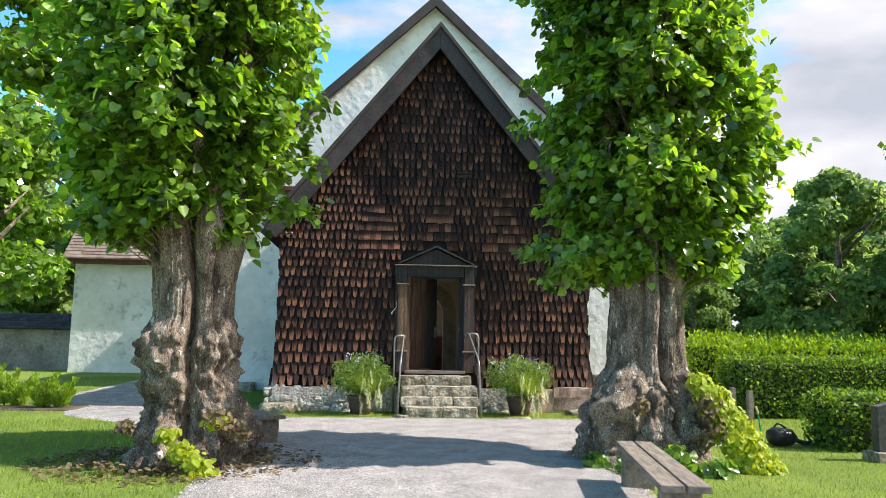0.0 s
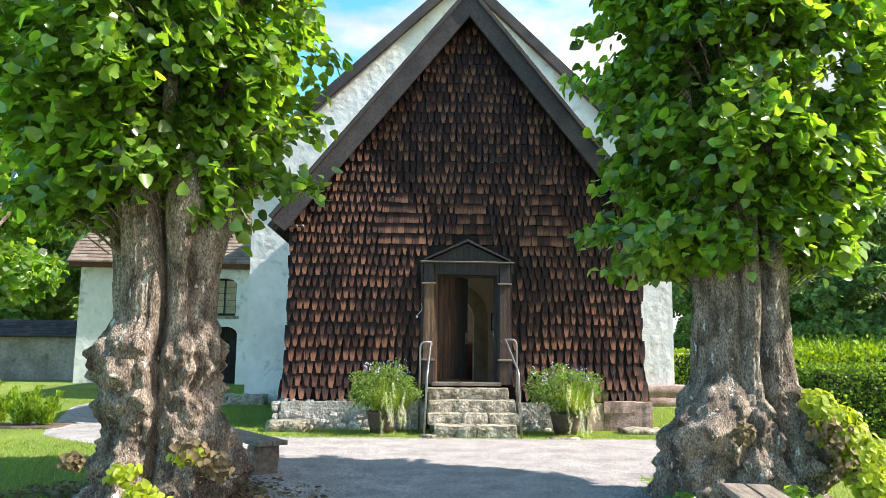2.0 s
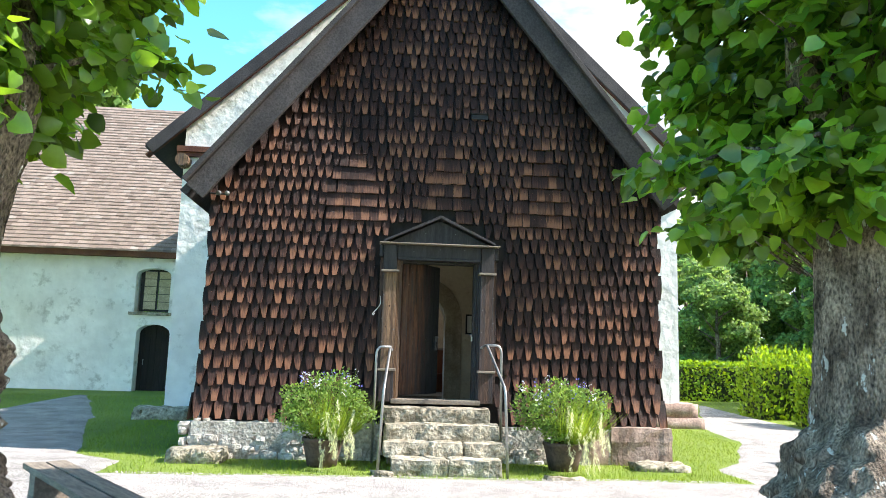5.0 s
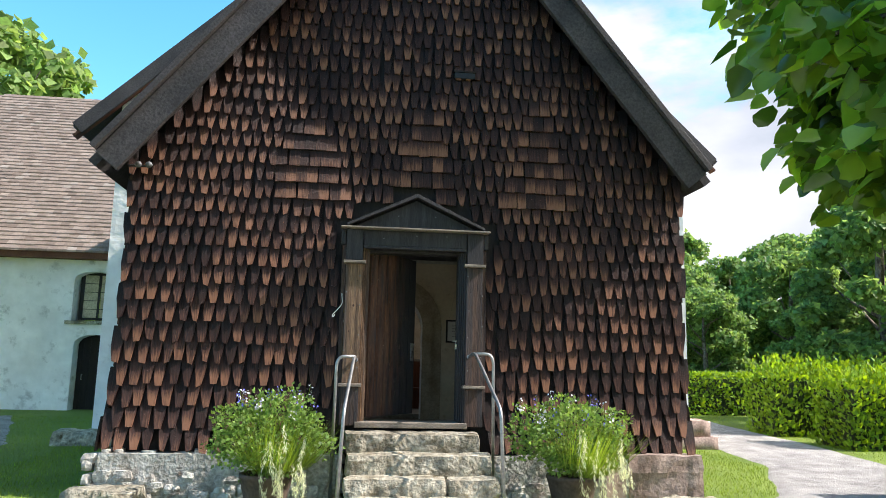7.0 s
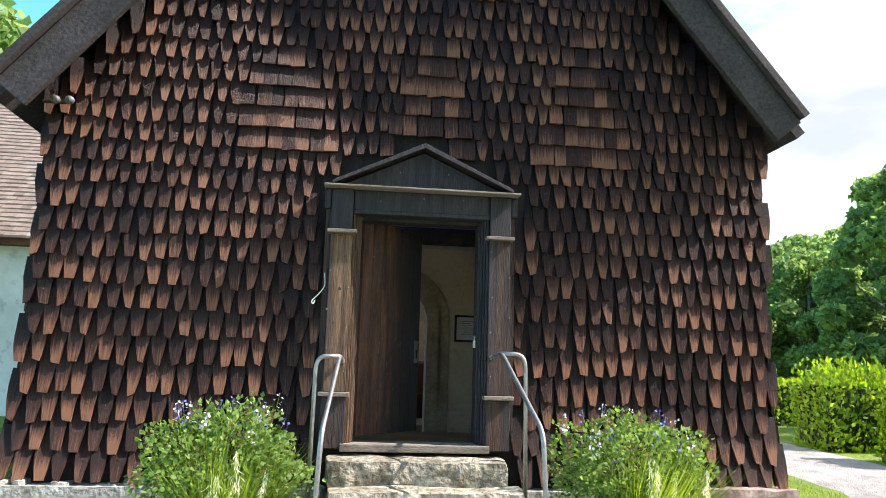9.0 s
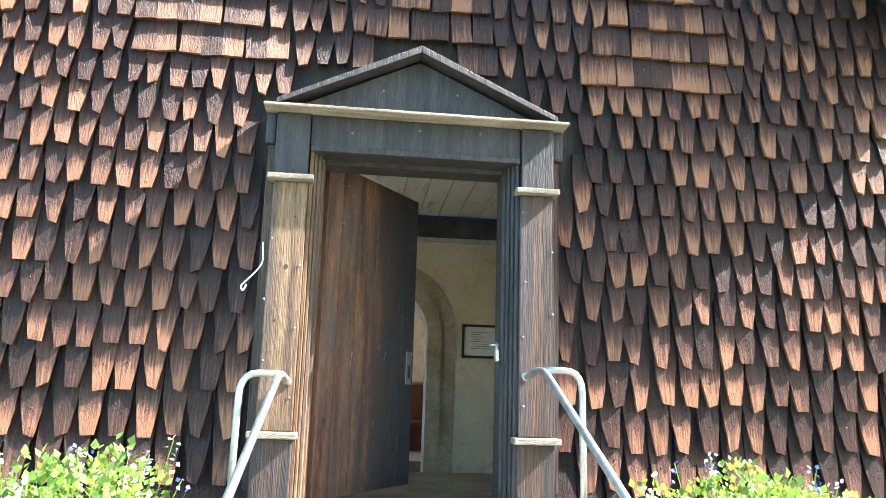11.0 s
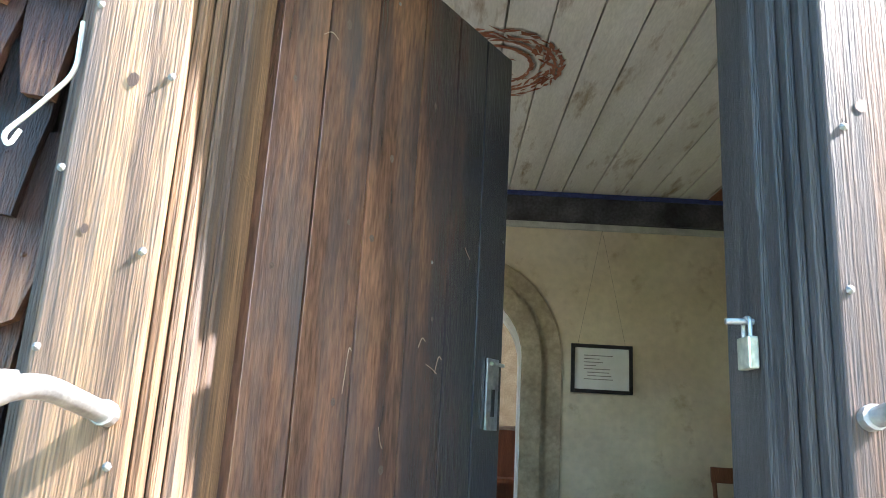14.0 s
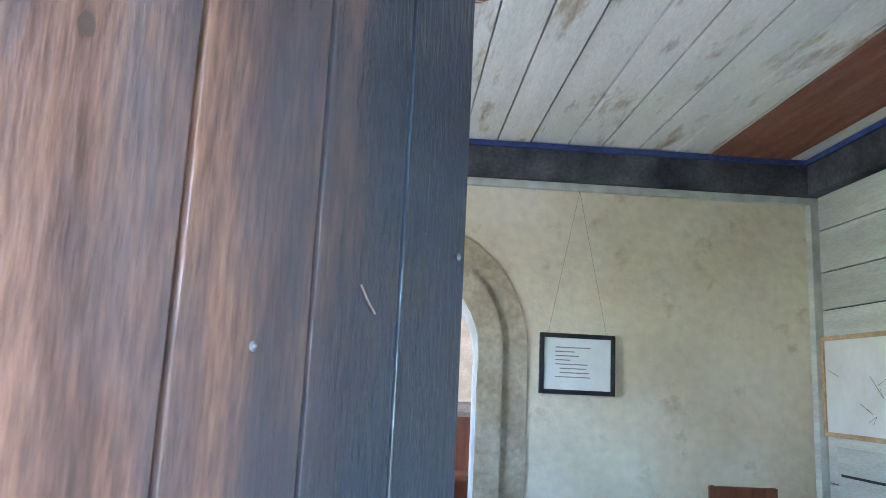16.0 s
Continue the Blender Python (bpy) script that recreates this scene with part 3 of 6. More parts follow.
nave = Shape()
AX = 0.0
n = 18
for y0, y1, AR_W in ((BACK, BACK + 0.12, 0.53), (BACK + 0.12, BACK + 1.1, 0.78)):
    hole = [(AX + AR_W * math.cos(math.pi * k / n), AR_S + AR_W * math.sin(math.pi * k / n)) for k in range(n + 1)]
    nave.prism([(NL, 0), (AX - AR_W, 0), (AX - AR_W, AR_S), (NL, AR_S)], y0, y1)
    nave.prism([(AX + AR_W, 0), (NR, 0), (NR, AR_S), (AX + AR_W, AR_S)], y0, y1)
    for a, b in zip(hole, hole[1:]):
        nave.prism([(b[0], b[1]), (a[0], a[1]), (a[0], 2.8), (b[0], 2.8)], y0, y1)
    nave.prism([(NL, AR_S), (AX - AR_W, AR_S), (AX - AR_W, 2.8), (NL, 2.8)], y0, y1)
    nave.prism([(AX + AR_W, AR_S), (NR, AR_S), (NR, 2.8), (AX + AR_W, 2.8)], y0, y1)
    nave.prism([(NL, 2.8), (NR, 2.8), (NR, NZ), (NL, NZ)], y0, y1)
    nave.prism([(NL, NZ), (NR, NZ), (NR, 5.78), (0.2, 10.80), (NL, 5.88)], y0, y1)
tagged(part("wall_nave_west", nave, M_PLASTER), "rough limewashed gable wall of the church nave", "wall", kind="structure")
tagged(part("wall_nave_left", Shape().box(NL, BACK + 1.1, 0, NL + 0.9, 22, NZ), M_PLASTER), "limewashed side wall of the nave", "wall", kind="structure")
nwr = Shape().box(NR - 0.9, BACK + 1.1, 0, NR, 22, 1.6).box(NR - 0.9, BACK + 1.1, 4.2, NR, 22, NZ)
# Unseen window openings, added to let daylight into the nave.
for a, b in ((BACK + 1.1, 7.6), (9.0, 12.0), (13.4, 16.4), (17.8, 22)):
    nwr.box(NR - 0.9, a, 1.6, NR, b, 4.2)
tagged(part("wall_nave_right", nwr, M_PLASTER), "limewashed side wall of the nave", "wall", kind="structure")
slope_roof("nave_roof_left", -5.55, 5.30, 0.2, 10.85, BACK - 0.20, 22, 0.12, M_SLATE, "dark slope of the nave roof")
slope_roof("nave_roof_right", 6.0, 5.30, 0.2, 10.85, BACK - 0.20, 22, 0.12, M_SLATE, "dark slope of the nave roof")
for sgn, xe, nm in ((-1, -5.62, "nave_barge_left"), (1, 6.05, "nave_barge_right")):
    ob = barge(xe, 5.42, 0.2, 11.02, 0.24, BACK - 0.25, BACK - 0.203, nm, M_BARGE, "dark brown barge board on the nave gable")
    tagged(ob, category="barge board", kind="structure")
    ob = barge(xe, 5.22, 0.2, 10.80, 0.05, BACK - 0.20, BACK - 0.01, nm.replace("barge", "soffit"), M_REDBOARD, "red-brown soffit board under the nave verge")
    tagged(ob, category="trim", kind="structure")
for x0, x1, nm in ((NL - 0.12, WL + 0.2, "cornice_left"), (WR - 0.3, NR + 0.12, "cornice_right")):
    s = Shape().box(x0, BACK - 0.10, 5.25, x1, BACK - 0.003, 5.33).box(x0, BACK - 0.15, 5.335, x1, BACK - 0.003, 5.45)
    tagged(part(nm, s, M_REDBOARD), "brown moulded wooden cornice at the foot of the gable", "cornice", kind="structure")

for x in (NL + 0.02, NR - 0.02):
    tagged(part("beam_end", Shape().tube([(x, BACK - 0.26, 5.14), (x, BACK - 0.002, 5.14)], [0.13, 0.14], 14), M_WOOD), "rounded end of a roof beam under the nave eave", "beam")

# ---- cross wing with tiled roof ----
TY, TL, TZ = 10.5, -11.35, 3.95
WINX0, WINX1, WINZ0, WINZ1 = -7.42, -6.50, 2.32, 3.52
DRX0, DRX1, DRZ1 = -7.30, -6.42, 1.80
tw = Shape()
tw.box(TL, TY, 0, WINX0, TY + 0.9, TZ)
tw.box(WINX1, TY, DRZ1 + 0.2, NL, TY + 0.9, TZ)
tw.box(WINX0, TY, WINZ1, WINX1, TY + 0.9, TZ)
tw.box(WINX0, TY, DRZ1 + 0.2, WINX1, TY + 0.9, WINZ0)
tw.box(WINX0, TY, 0, DRX0, TY + 0.9, DRZ1 + 0.2)
tw.box(DRX1, TY, 0, NL, TY + 0.9, DRZ1 + 0.2)
for x0, x1, zt, rz in ((WINX0, WINX1, WINZ1, 0.20), (DRX0, DRX1, DRZ1 + 0.2, 0.24)):
    k = 10
    cx, hw = (x0 + x1) / 2, (x1 - x0) / 2
    pts = [(cx - hw * math.cos(math.pi * a / k), zt - rz + rz * math.sin(math.pi * a / k)) for a in range(k + 1)]
    for a, b in zip(pts, pts[1:]):
        tw.prism([(a[0], a[1]), (b[0], b[1]), (b[0], zt), (a[0], zt)], TY, TY + 0.9)
tw.box(TL, TY + 0.9, 0, TL + 0.9, TY + 8, TZ)
tagged(part("wall_wing", tw, M_PLASTER), "patchy limewashed wall of the side wing", "wall", kind="structure")
tagged(part("trim_wing", Shape().box(TL - 0.25, TY - 0.30, TZ - 0.16, NL, TY + 0.2, TZ + 0.02), M_REDBOARD), "dark red eaves board under the tiles", "trim", kind="structure")
# tiled slope: courses of tiles, each course proud of the one below
rng = random.Random(7)
tiles = Shape()
RID = (TY + 4.2, 9.3)
EV = (TY - 0.36, TZ - 0.02)
rows = 46
dy, dz = (RID[0] - EV[0]) / rows, (RID[1] - EV[1]) / rows
for r in range(rows):
    y, z = EV[0] + dy * r, EV[1] + dz * r
    x = TL - 0.3 + (0.11 if r % 2 else 0)
    while x < -2.5:
        w = 0.21
        lift = 0.050 + rng.uniform(-0.006, 0.008)
        j = rng.uniform(-0.012, 0.012)
        tiles.add([(x, y + j, z + lift), (x + w, y + j, z + lift), (x + w, y + dy * 1.35, z + dz * 1.35 + 0.008), (x, y + dy * 1.35, z + dz * 1.35 + 0.008),
                   (x, y + j, z + lift - 0.05), (x + w, y + j, z + lift - 0.05)], [(0, 1, 2, 3), (4, 5, 1, 0)])
        x += w + 0.006
wr = tagged(part("roof_wing", Shape().add([(TL - 0.3, EV[0], EV[1]), (-2.5, EV[0], EV[1]), (-2.5, RID[0], RID[1]), (TL - 0.3, RID[0], RID[1]), (TL - 0.3, RID[0] + 4.4, EV[1]), (-2.5, RID[0] + 4.4, EV[1])],
            [(0, 1, 2, 3), (3, 2, 5, 4), (0, 3, 4), (1, 5, 2), (0, 4, 5, 1)]), M_TILE), "weathered red-brown clay tile roof of the side wing", "roof", kind="structure")
ts = part("tile", tiles, M_TILE, wr)
ts["kind"] = "stuff"

# ---- churchyard boundary wall ----
bw = Shape().box(-60, 11.6, -0.2, TL + 0.1, 12.2, 1.62)
tagged(part("boundary_wall", bw, M_GREYWALL), "limewashed churchyard wall beside the side wing, greyed by painted-in shade", "wall", kind="structure")
cap = Shape()
for r in range(6):
    y, z = 11.32 + r * 0.10, 1.62 + r * 0.085
    x = -34.0 + (0.1 if r % 2 else 0)
    while x < TL:
        cap.add([(x, y, z + 0.03), (x + 0.2, y, z + 0.03), (x + 0.2, y + 0.13, z + 0.125), (x, y + 0.13, z + 0.125), (x, y, z), (x + 0.2, y, z)], [(0, 1, 2, 3), (4, 5, 1, 0)])
        x += 0.21
cap.prism([(-60, 1.60), (TL, 1.60), (TL, 1.66), (-60, 1.66)], 11.36, 12.44)
cap.add([(-60, 11.4, 1.62), (TL, 11.4, 1.62), (TL, 11.92, 2.13), (-60, 11.92, 2.13), (-60, 12.44, 1.62), (TL, 12.44, 1.62)], [(0, 1, 2, 3), (3, 2, 5, 4)])
tagged(part("boundary_wall_roof", cap, M_SLATE), "dark shingled roof along the top of the churchyard wall", "wall cap", kind="structure")


# ---- trees ----
def along(table, z):
    """Straight-line reading of a (height, value) table."""
    for (a, p), (b, q) in zip(table, table[1:]):
        if z <= b:
            return p + (q - p) * max(0.0, min(1.0, (z - a) / (b - a)))
    return table[-1][1]


def trunk(profile, height, seed, burls, clefts, knot_top):
    """A gnarled trunk grown together from several stems, over a lumpy burl and spreading roots.
    profile: (height, radius); burls: (angle, z, reach, size); clefts: (angle, depth) between the stems."""
    nA, nZ = 280, 210
    s = Shape()
    for j in range(nZ):
        z = -0.12 + (height + 0.12) * (j / (nZ - 1)) ** 1.15
        h = max(0.0, z)
        base = along(profile, h)
        for i in range(nA):
            a = 2 * math.pi * i / nA
            ca, sa = math.cos(a), math.sin(a)
            lip = knot_top + 0.14 * fnoise(ca * 1.8, sa * 1.8, seed + 2) + 0.05 * fnoise(ca * 6, sa * 6, seed + 5)
            low = 1 / (1 + math.exp(min(40, max(-40, (z - lip) / 0.035))))
            root = max(0.0, fnoise(ca * 2.6, sa * 2.6, seed)) + 0.6 * max(0.0, fnoise(ca * 5.5, sa * 5.5, seed + 4))
            r = base + math.exp(-h / 0.22) * (0.75 * root - 0.12)
            stem = 0.0
            for ang, deep in clefts:
                w = ang + 0.10 * math.sin(z * 1.9 + seed + ang * 3) + 0.05 * math.sin(z * 5.1 + ang)
                da = abs(math.atan2(math.sin(a - w), math.cos(a - w)))
                stem -= deep * (math.exp(-(da / 0.10) ** 2) + 0.55 * math.exp(-(da / 0.30) ** 2))
            r += 1.25 * base * stem * (1.0 - 0.3 * low)
            r -= (1 - 0.75 * low) * base * (0.07 * abs(fnoise(ca * 6 + seed, sa * 6, z * 0.7)) + 0.06 * abs(fnoise(ca * 14 + seed, sa * 14, z * 1.2)) + 0.045 * abs(fnoise(ca * 30, sa * 30 + seed, z * 2.4)))
            x, y = base * ca, base * sa
            d1 = noise.voronoi(Vector((x * 4.6, y * 4.6, z * 4.0 + seed)))[0][0]
            d2 = noise.voronoi(Vector((x * 11, y * 11, z * 9 + seed)))[0][0]
            r += low * (0.19 * (0.50 - d1) + 0.11 * (0.45 - d2) + 0.035 * (0.45 - noise.voronoi(Vector((x * 26, y * 26, z * 22 + seed)))[0][0]) + 0.10 * fnoise(x * 2.2, y * 2.2, z * 2.4 + seed))
            r += 0.010 * fnoise(x * 16, y * 16, z * 5 + seed) + 0.008 * fnoise(x * 34, y * 34, z * 16 + seed)
            for ba, bz, reach, size in burls:
                da = math.atan2(math.sin(a - ba), math.cos(a - ba))
                k = math.exp(-(da / 0.5) ** 2 - ((z - bz) / size) ** 2)
                if k > 0.01:
                    r += reach * k * (1 + 0.5 * fnoise(x * 4, y * 4, z * 4 + seed))
            s.v.append((r * ca + 0.04 * math.sin(z * 0.9 + seed), r * sa, z))
    for j in range(nZ - 1):
        for i in range(nA):
            k = (i + 1) % nA
            s.f.append((j * nA + i, j * nA + k, (j + 1) * nA + k, (j + 1) * nA + i))
    s.f.append(tuple(range((nZ - 1) * nA, nZ * nA)))
    return s


def crown_points(rs, count, z0, z1, R, seed):
    """Leaves set along drooping shoots that stand out of an uneven shaggy crown, with dark gaps between them."""
    out, nor = [], []
    per = 15
    while len(out) < count:
        u = rs.random() ** 1.25
        z = z0 - 0.1 + (z1 - z0) * u
        a = rs.random() * 2 * math.pi
        ca, sa = math.cos(a), math.sin(a)
        prof = R * min(1.0, 0.60 + 1.5 * u) * (1 - max(0, u - 0.7) ** 2 * 7)
        lump = 0.94 + 0.42 * fnoise(ca * 1.5, sa * 1.5, z * 0.85 + seed) + 0.36 * fnoise(ca * 4.2, sa * 4.2, z * 2.4 + seed)
        r = prof * lump * (1 - 0.72 * rs.random() ** 1.4)
        if fnoise(r * ca * 1.7, r * sa * 1.7, z * 1.7 + seed) < (-0.12 if u > 0.22 else -0.3):
            continue
        drop = 0.22 * fnoise(ca * 2, sa * 2, seed + 9) if u < 0.3 else 0
        tip = np.array([r * ca, r * sa, z + drop])
        way = np.array([ca, sa, 0.0]) * rs.uniform(0.10, 0.34) + rs.normal(0, 0.07, 3) + np.array([0, 0, rs.uniform(-0.16, 0.14)])
        for k in range(per):
            q = rs.random()
            out.append(tip + way * (q - 0.4) - np.array([0, 0, 0.10 * q * q]) + rs.normal(0, 0.055, 3))
            nor.append((ca + rs.normal(0, 0.25), sa + rs.normal(0, 0.25), 0.65))
    return np.array(out[:count]), np.array(nor[:count])


def leafy(rs, P, nor, size, spread=0.5):
    N = unit(nor + rs.normal(0, spread, nor.shape))
    A = np.array([0, 0, -1.0]) + 0.75 * nor + rs.normal(0, 0.5, nor.shape)
    return A, N, rs.uniform(0.72, 1.3, len(P)) * size


def linden(name, at, profile, R, z0, z1, seed, burls, clefts, knot_top, label, count=42000, off=(0, 0)):
    t = thing(name, label, "tree", "old lindens before the porch", at)
    part("trunk", trunk(profile, z0 + 0.9, seed, burls, clefts, knot_top), M_BARK, t, "furrowed grey bark with burls and pale lichen", smooth=True)
    rs = np.random.default_rng(int(seed * 10))
    limbs = random.Random(int(seed * 7))
    for k in range(7):
        a = k * 0.9 + limbs.uniform(-0.3, 0.3)
        p, rad, pts = Vector((0.28 * math.cos(a), 0.28 * math.sin(a), z0 + 0.2)), limbs.uniform(0.05, 0.11), []
        d = Vector((math.cos(a) * 0.32, math.sin(a) * 0.32, 1.0))
        for q in range(9):
            pts.append(p.copy())
            d += Vector((limbs.uniform(-0.2, 0.2), limbs.uniform(-0.2, 0.2), 0.05))
            p += d.normalized() * (z1 - z0) * 0.1
            far = math.hypot(p.x, p.y)
            if far > 0.32 * R:
                p.x, p.y = p.x * 0.32 * R / far, p.y * 0.32 * R / far
        part("limb", Shape().tube(pts, [rad * (1 - 0.1 * q) for q in range(9)], 8), M_BARK, t, smooth=True)
    P, nor = crown_points(rs, count, z0, z1, R, seed)
    P[:, 0] += off[0]
    P[:, 1] += off[1]
    A, N, s = leafy(rs, P, nor, 0.108, 0.7)
    cloud("crown", P, A, N, s, M_LEAF, t, "dense crown of heart-shaped green leaves")
    tw = Shape()
    for k in range(0, 900):
        i = int(rs.integers(0, count))
        q = Vector(P[i])
        base = Vector((q.x * 0.45, q.y * 0.45, q.z - 0.35))
        tw.tube([base, base.lerp(q, 0.5) + Vector((0, 0, 0.06)), q], [0.009, 0.006, 0.003], 4)
    part("twig", tw, M_BARK, t, "thin brown shoots")
    return t


LT, RT = (-3.12, -6.3), (2.12, -6.15)
lind_l = linden("linden_tree", (*LT, 0), ((0.0, 0.74), (0.25, 0.60), (0.5, 0.53), (0.8, 0.52), (1.2, 0.57), (1.42, 0.55), (1.60, 0.46), (2.0, 0.48), (2.6, 0.60), (3.4, 0.50)),
                1.40, 2.66, 8.0, 3.1, [(-0.25, 0.45, 0.20, 0.28), (-2.6, 1.30, 0.10, 0.16), (-0.5, 1.20, 0.06, 0.22), (0.3, 0.35, 0.15, 0.25)],
                [(-1.42, 0.30), (-0.62, 0.16), (-2.45, 0.12), (0.4, 0.2), (1.6, 0.25), (2.9, 0.2)], 1.44,
                "old pollarded linden with a burled, moss-flecked trunk and dense green crown", off=(-0.28, 0.1))
lind_r = linden("linden_tree", (*RT, 0), ((0.0, 0.70), (0.3, 0.68), (0.6, 0.66), (0.9, 0.58), (1.1, 0.50), (1.5, 0.47), (2.0, 0.46), (2.4, 0.44), (3.2, 0.42)),
                1.38, 2.36, 8.2, 5.7, [(-2.55, 0.72, 0.24, 0.30), (-2.9, 0.35, 0.12, 0.3), (-0.5, 0.50, 0.20, 0.30), (-1.2, 0.25, 0.12, 0.25)],
                [(-1.28, 0.28), (-0.75, 0.18), (-2.0, 0.12), (0.3, 0.2), (1.5, 0.25), (2.7, 0.2)], 1.02,
                "old pollarded linden with a lumpy burl, beside a plank bench", off=(0.20, 0.35))


def low_branch(tree, base, tip, count, seed):
    """A thin branch with large leaves that hangs out under the crown."""
    rs = np.random.default_rng(seed)
    b, e = Vector(base), Vector(tip)
    mid = b.lerp(e, 0.55) + Vector((0, 0, 0.10))
    part("branch", Shape().tube([b, mid, e], [0.028, 0.014, 0.005], 7), M_BARK, tree, smooth=True)
    u = 0.45 + 0.6 * rs.random(count)
    P = np.array([np.array(mid.lerp(e, (q - 0.45) / 0.55)) for q in u]) + rs.normal(0, 1, (count, 3)) * np.array([0.10, 0.14, 0.06])
    N = unit(np.array([0.15, -0.35, 0.9]) + rs.normal(0, 0.45, (count, 3)))
    cloud("leaf_spray", P, np.array(e - b) * 0.5 + np.array([0, 0, -0.35]) + rs.normal(0, 0.4, (count, 3)), N, rs.uniform(0.07, 0.13, count), M_LEAF, tree, "loose spray of heart-shaped leaves")["kind"] = "stuff"


low_branch(lind_l, (0.40, 0.0, 2.75), (1.18, 0.0, 2.83), 120, 61)
low_branch(lind_l, (0.35, -0.2, 3.1), (1.25, -0.2, 3.35), 60, 62)
low_branch(lind_r, (-0.35, 0.0, 2.45), (-1.10, -0.05, 2.12), 130, 63)
low_branch(lind_r, (-0.35, -0.1, 2.6), (-1.32, 0.1, 2.45), 120, 64)
low_branch(lind_r, (-0.3, -0.3, 2.7), (-1.0, -0.5, 2.30), 90, 65)
part("limb", Shape().tube([(0.18, -0.28, 2.15), (0.32, -0.34, 2.40), (0.46, -0.36, 2.58)], [0.11, 0.085, 0.06], 10), M_BARK, lind_r, "pale stub of a limb", smooth=True)


# ---- woodland and far trees ----
def far_tree_mesh(seed, h, R, count, size, col, z0f=0.12, conical=0.0):
    rs = np.random.default_rng(seed)
    t = thing("tree", "tall leafy tree in full summer green behind the churchyard", "tree", "trees behind the churchyard")
    tr = Shape().tube([(0, 0, -0.3), (0.1, 0, h * 0.25), (-0.05, 0.1, h * 0.55), (0, 0, h * 0.85)], [h * 0.03, h * 0.024, h * 0.015, 0.04], 9)
    for k in range(7):
        a = k * 0.9
        tr.tube([(0, 0, h * (0.22 + 0.07 * k)), (R * 0.4 * math.cos(a), R * 0.4 * math.sin(a), h * (0.32 + 0.07 * k)), (R * 0.6 * math.cos(a), R * 0.6 * math.sin(a), h * (0.40 + 0.07 * k))], [h * 0.010, h * 0.006, 0.012], 6)
    part("trunk", tr, M_BARK, t, smooth=True)
    C, S = [], []
    for k in range(64):
        u = rs.random()
        a = rs.random() * 6.283
        z = h * (z0f + (0.97 - z0f) * u)
        prof = R * (1 - conical * u) * math.sqrt(max(0.03, 1 - (2 * (u - 0.42)) ** 2 * 0.75)) * (1 if conical == 0 else 1)
        q = prof * rs.uniform(0.55, 0.95)
        C.append((q * math.cos(a), q * math.sin(a), z))
        S.append(rs.uniform(0.16, 0.30) * R)
    C, S = np.array(C), np.array(S)
    pick = rs.integers(0, len(C), count)
    d = unit(rs.normal(0, 1, (count, 3)))
    P = C[pick] + d * (S[pick] * (0.55 + 0.45 * rs.random(count)))[:, None] * np.array([1.0, 1.0, 0.75])
    nor = unit(d + np.array([0, 0, 0.5]))
    A, N, s = leafy(rs, P, nor, size, 0.6)
    cloud("crown", P, A, N, s, col, t, shape=LANCE, faces=((0, 1, 2, 3),), aspect=1.3)
    return t


WOOD_A = far_tree_mesh(11, 12.0, 4.2, 15000, 0.30, M_LEAF_FAR)
WOOD_B = far_tree_mesh(12, 11.0, 4.6, 15000, 0.30, M_LEAF_FAR)
WOOD_C = far_tree_mesh(13, 13.0, 2.6, 11000, 0.30, M_LEAF_BLUE, 0.2, 0.55)
WOOD_C["label"] = "slender blue-green pine standing behind the hedges"
spots_a = [(-15.0, 21, 1.2, 15), (48, 60, 1.4, 33), (30, 62, 1.3, 73), (70, 50, 1.5, 93), (-30, 60, 1.4, 3), (-50, 55, 1.4, 43), (5, 70, 1.2, 0), (24, 24, 0.92, 30), (33, 33, 0.95, 200), (46, 42, 1.1, 100), (-24, 30, 1.0, 50), (-38, 28, 1.1, 140), (17.0, 50, 0.9, 10), (40, 12, 0.9, 60), (60, 30, 1.2, 0), (-60, 40, 1.3, 0), (-17, 44, 1.0, 0)]
spots_b = [(25, 33, 0.8, 15), (33, 40, 1.0, 45), (42, 33, 1.1, 75), (18.5, 31, 0.55, 5), (22, 26, 0.5, 65), (31, 27, 0.8, 35), (29, 18.0, 1.02, 80), (20, 38, 0.75, 0), (27, 44, 0.9, 120), (-30, 36, 1.05, 0), (-17.0, 26, 0.85, 70), (-48, 22, 1.1, 0), (38, 24, 1.1, 20), (52, 16, 1.1, 60), (36, 50, 1.2, 0)]
spots_c = [(13.2, 38, 0.62, 0), (15.5, 42, 0.72, 40), (18.0, 46, 0.6, 90), (11.0, 46, 0.6, 20), (-12.5, 40, 0.9, 0)]
for src_t, spots in ((WOOD_A, spots_a), (WOOD_B, spots_b), (WOOD_C, spots_c)):
    for k, (x, y, sc, rz) in enumerate(spots):
        if k == 0:
            src_t.matrix_basis = Matrix.LocRotScale((x, y, 0.1), Euler((0, 0, radians(rz))), (sc, sc, sc))
        else:
            c = copy_thing(src_t, Matrix.LocRotScale((x, y, 0.1), Euler((0, 0, radians(rz))), None))
            c.scale = (sc, sc, sc)

# a third linden on the lawn
side = far_tree_mesh(21, 11.0, 3.6, 26000, 0.17, M_LEAF, 0.26)
tagged(side, "broad green tree on the lawn beside the path", "tree")
side.location = (-11.6, 3.0, 0)
side2 = far_tree_mesh(22, 12.0, 4.0, 26000, 0.18, M_LEAF, 0.2)
tagged(side2, "broad green tree towering over the hedges", "tree")
side2.location = (20.5, 8.0, 0)


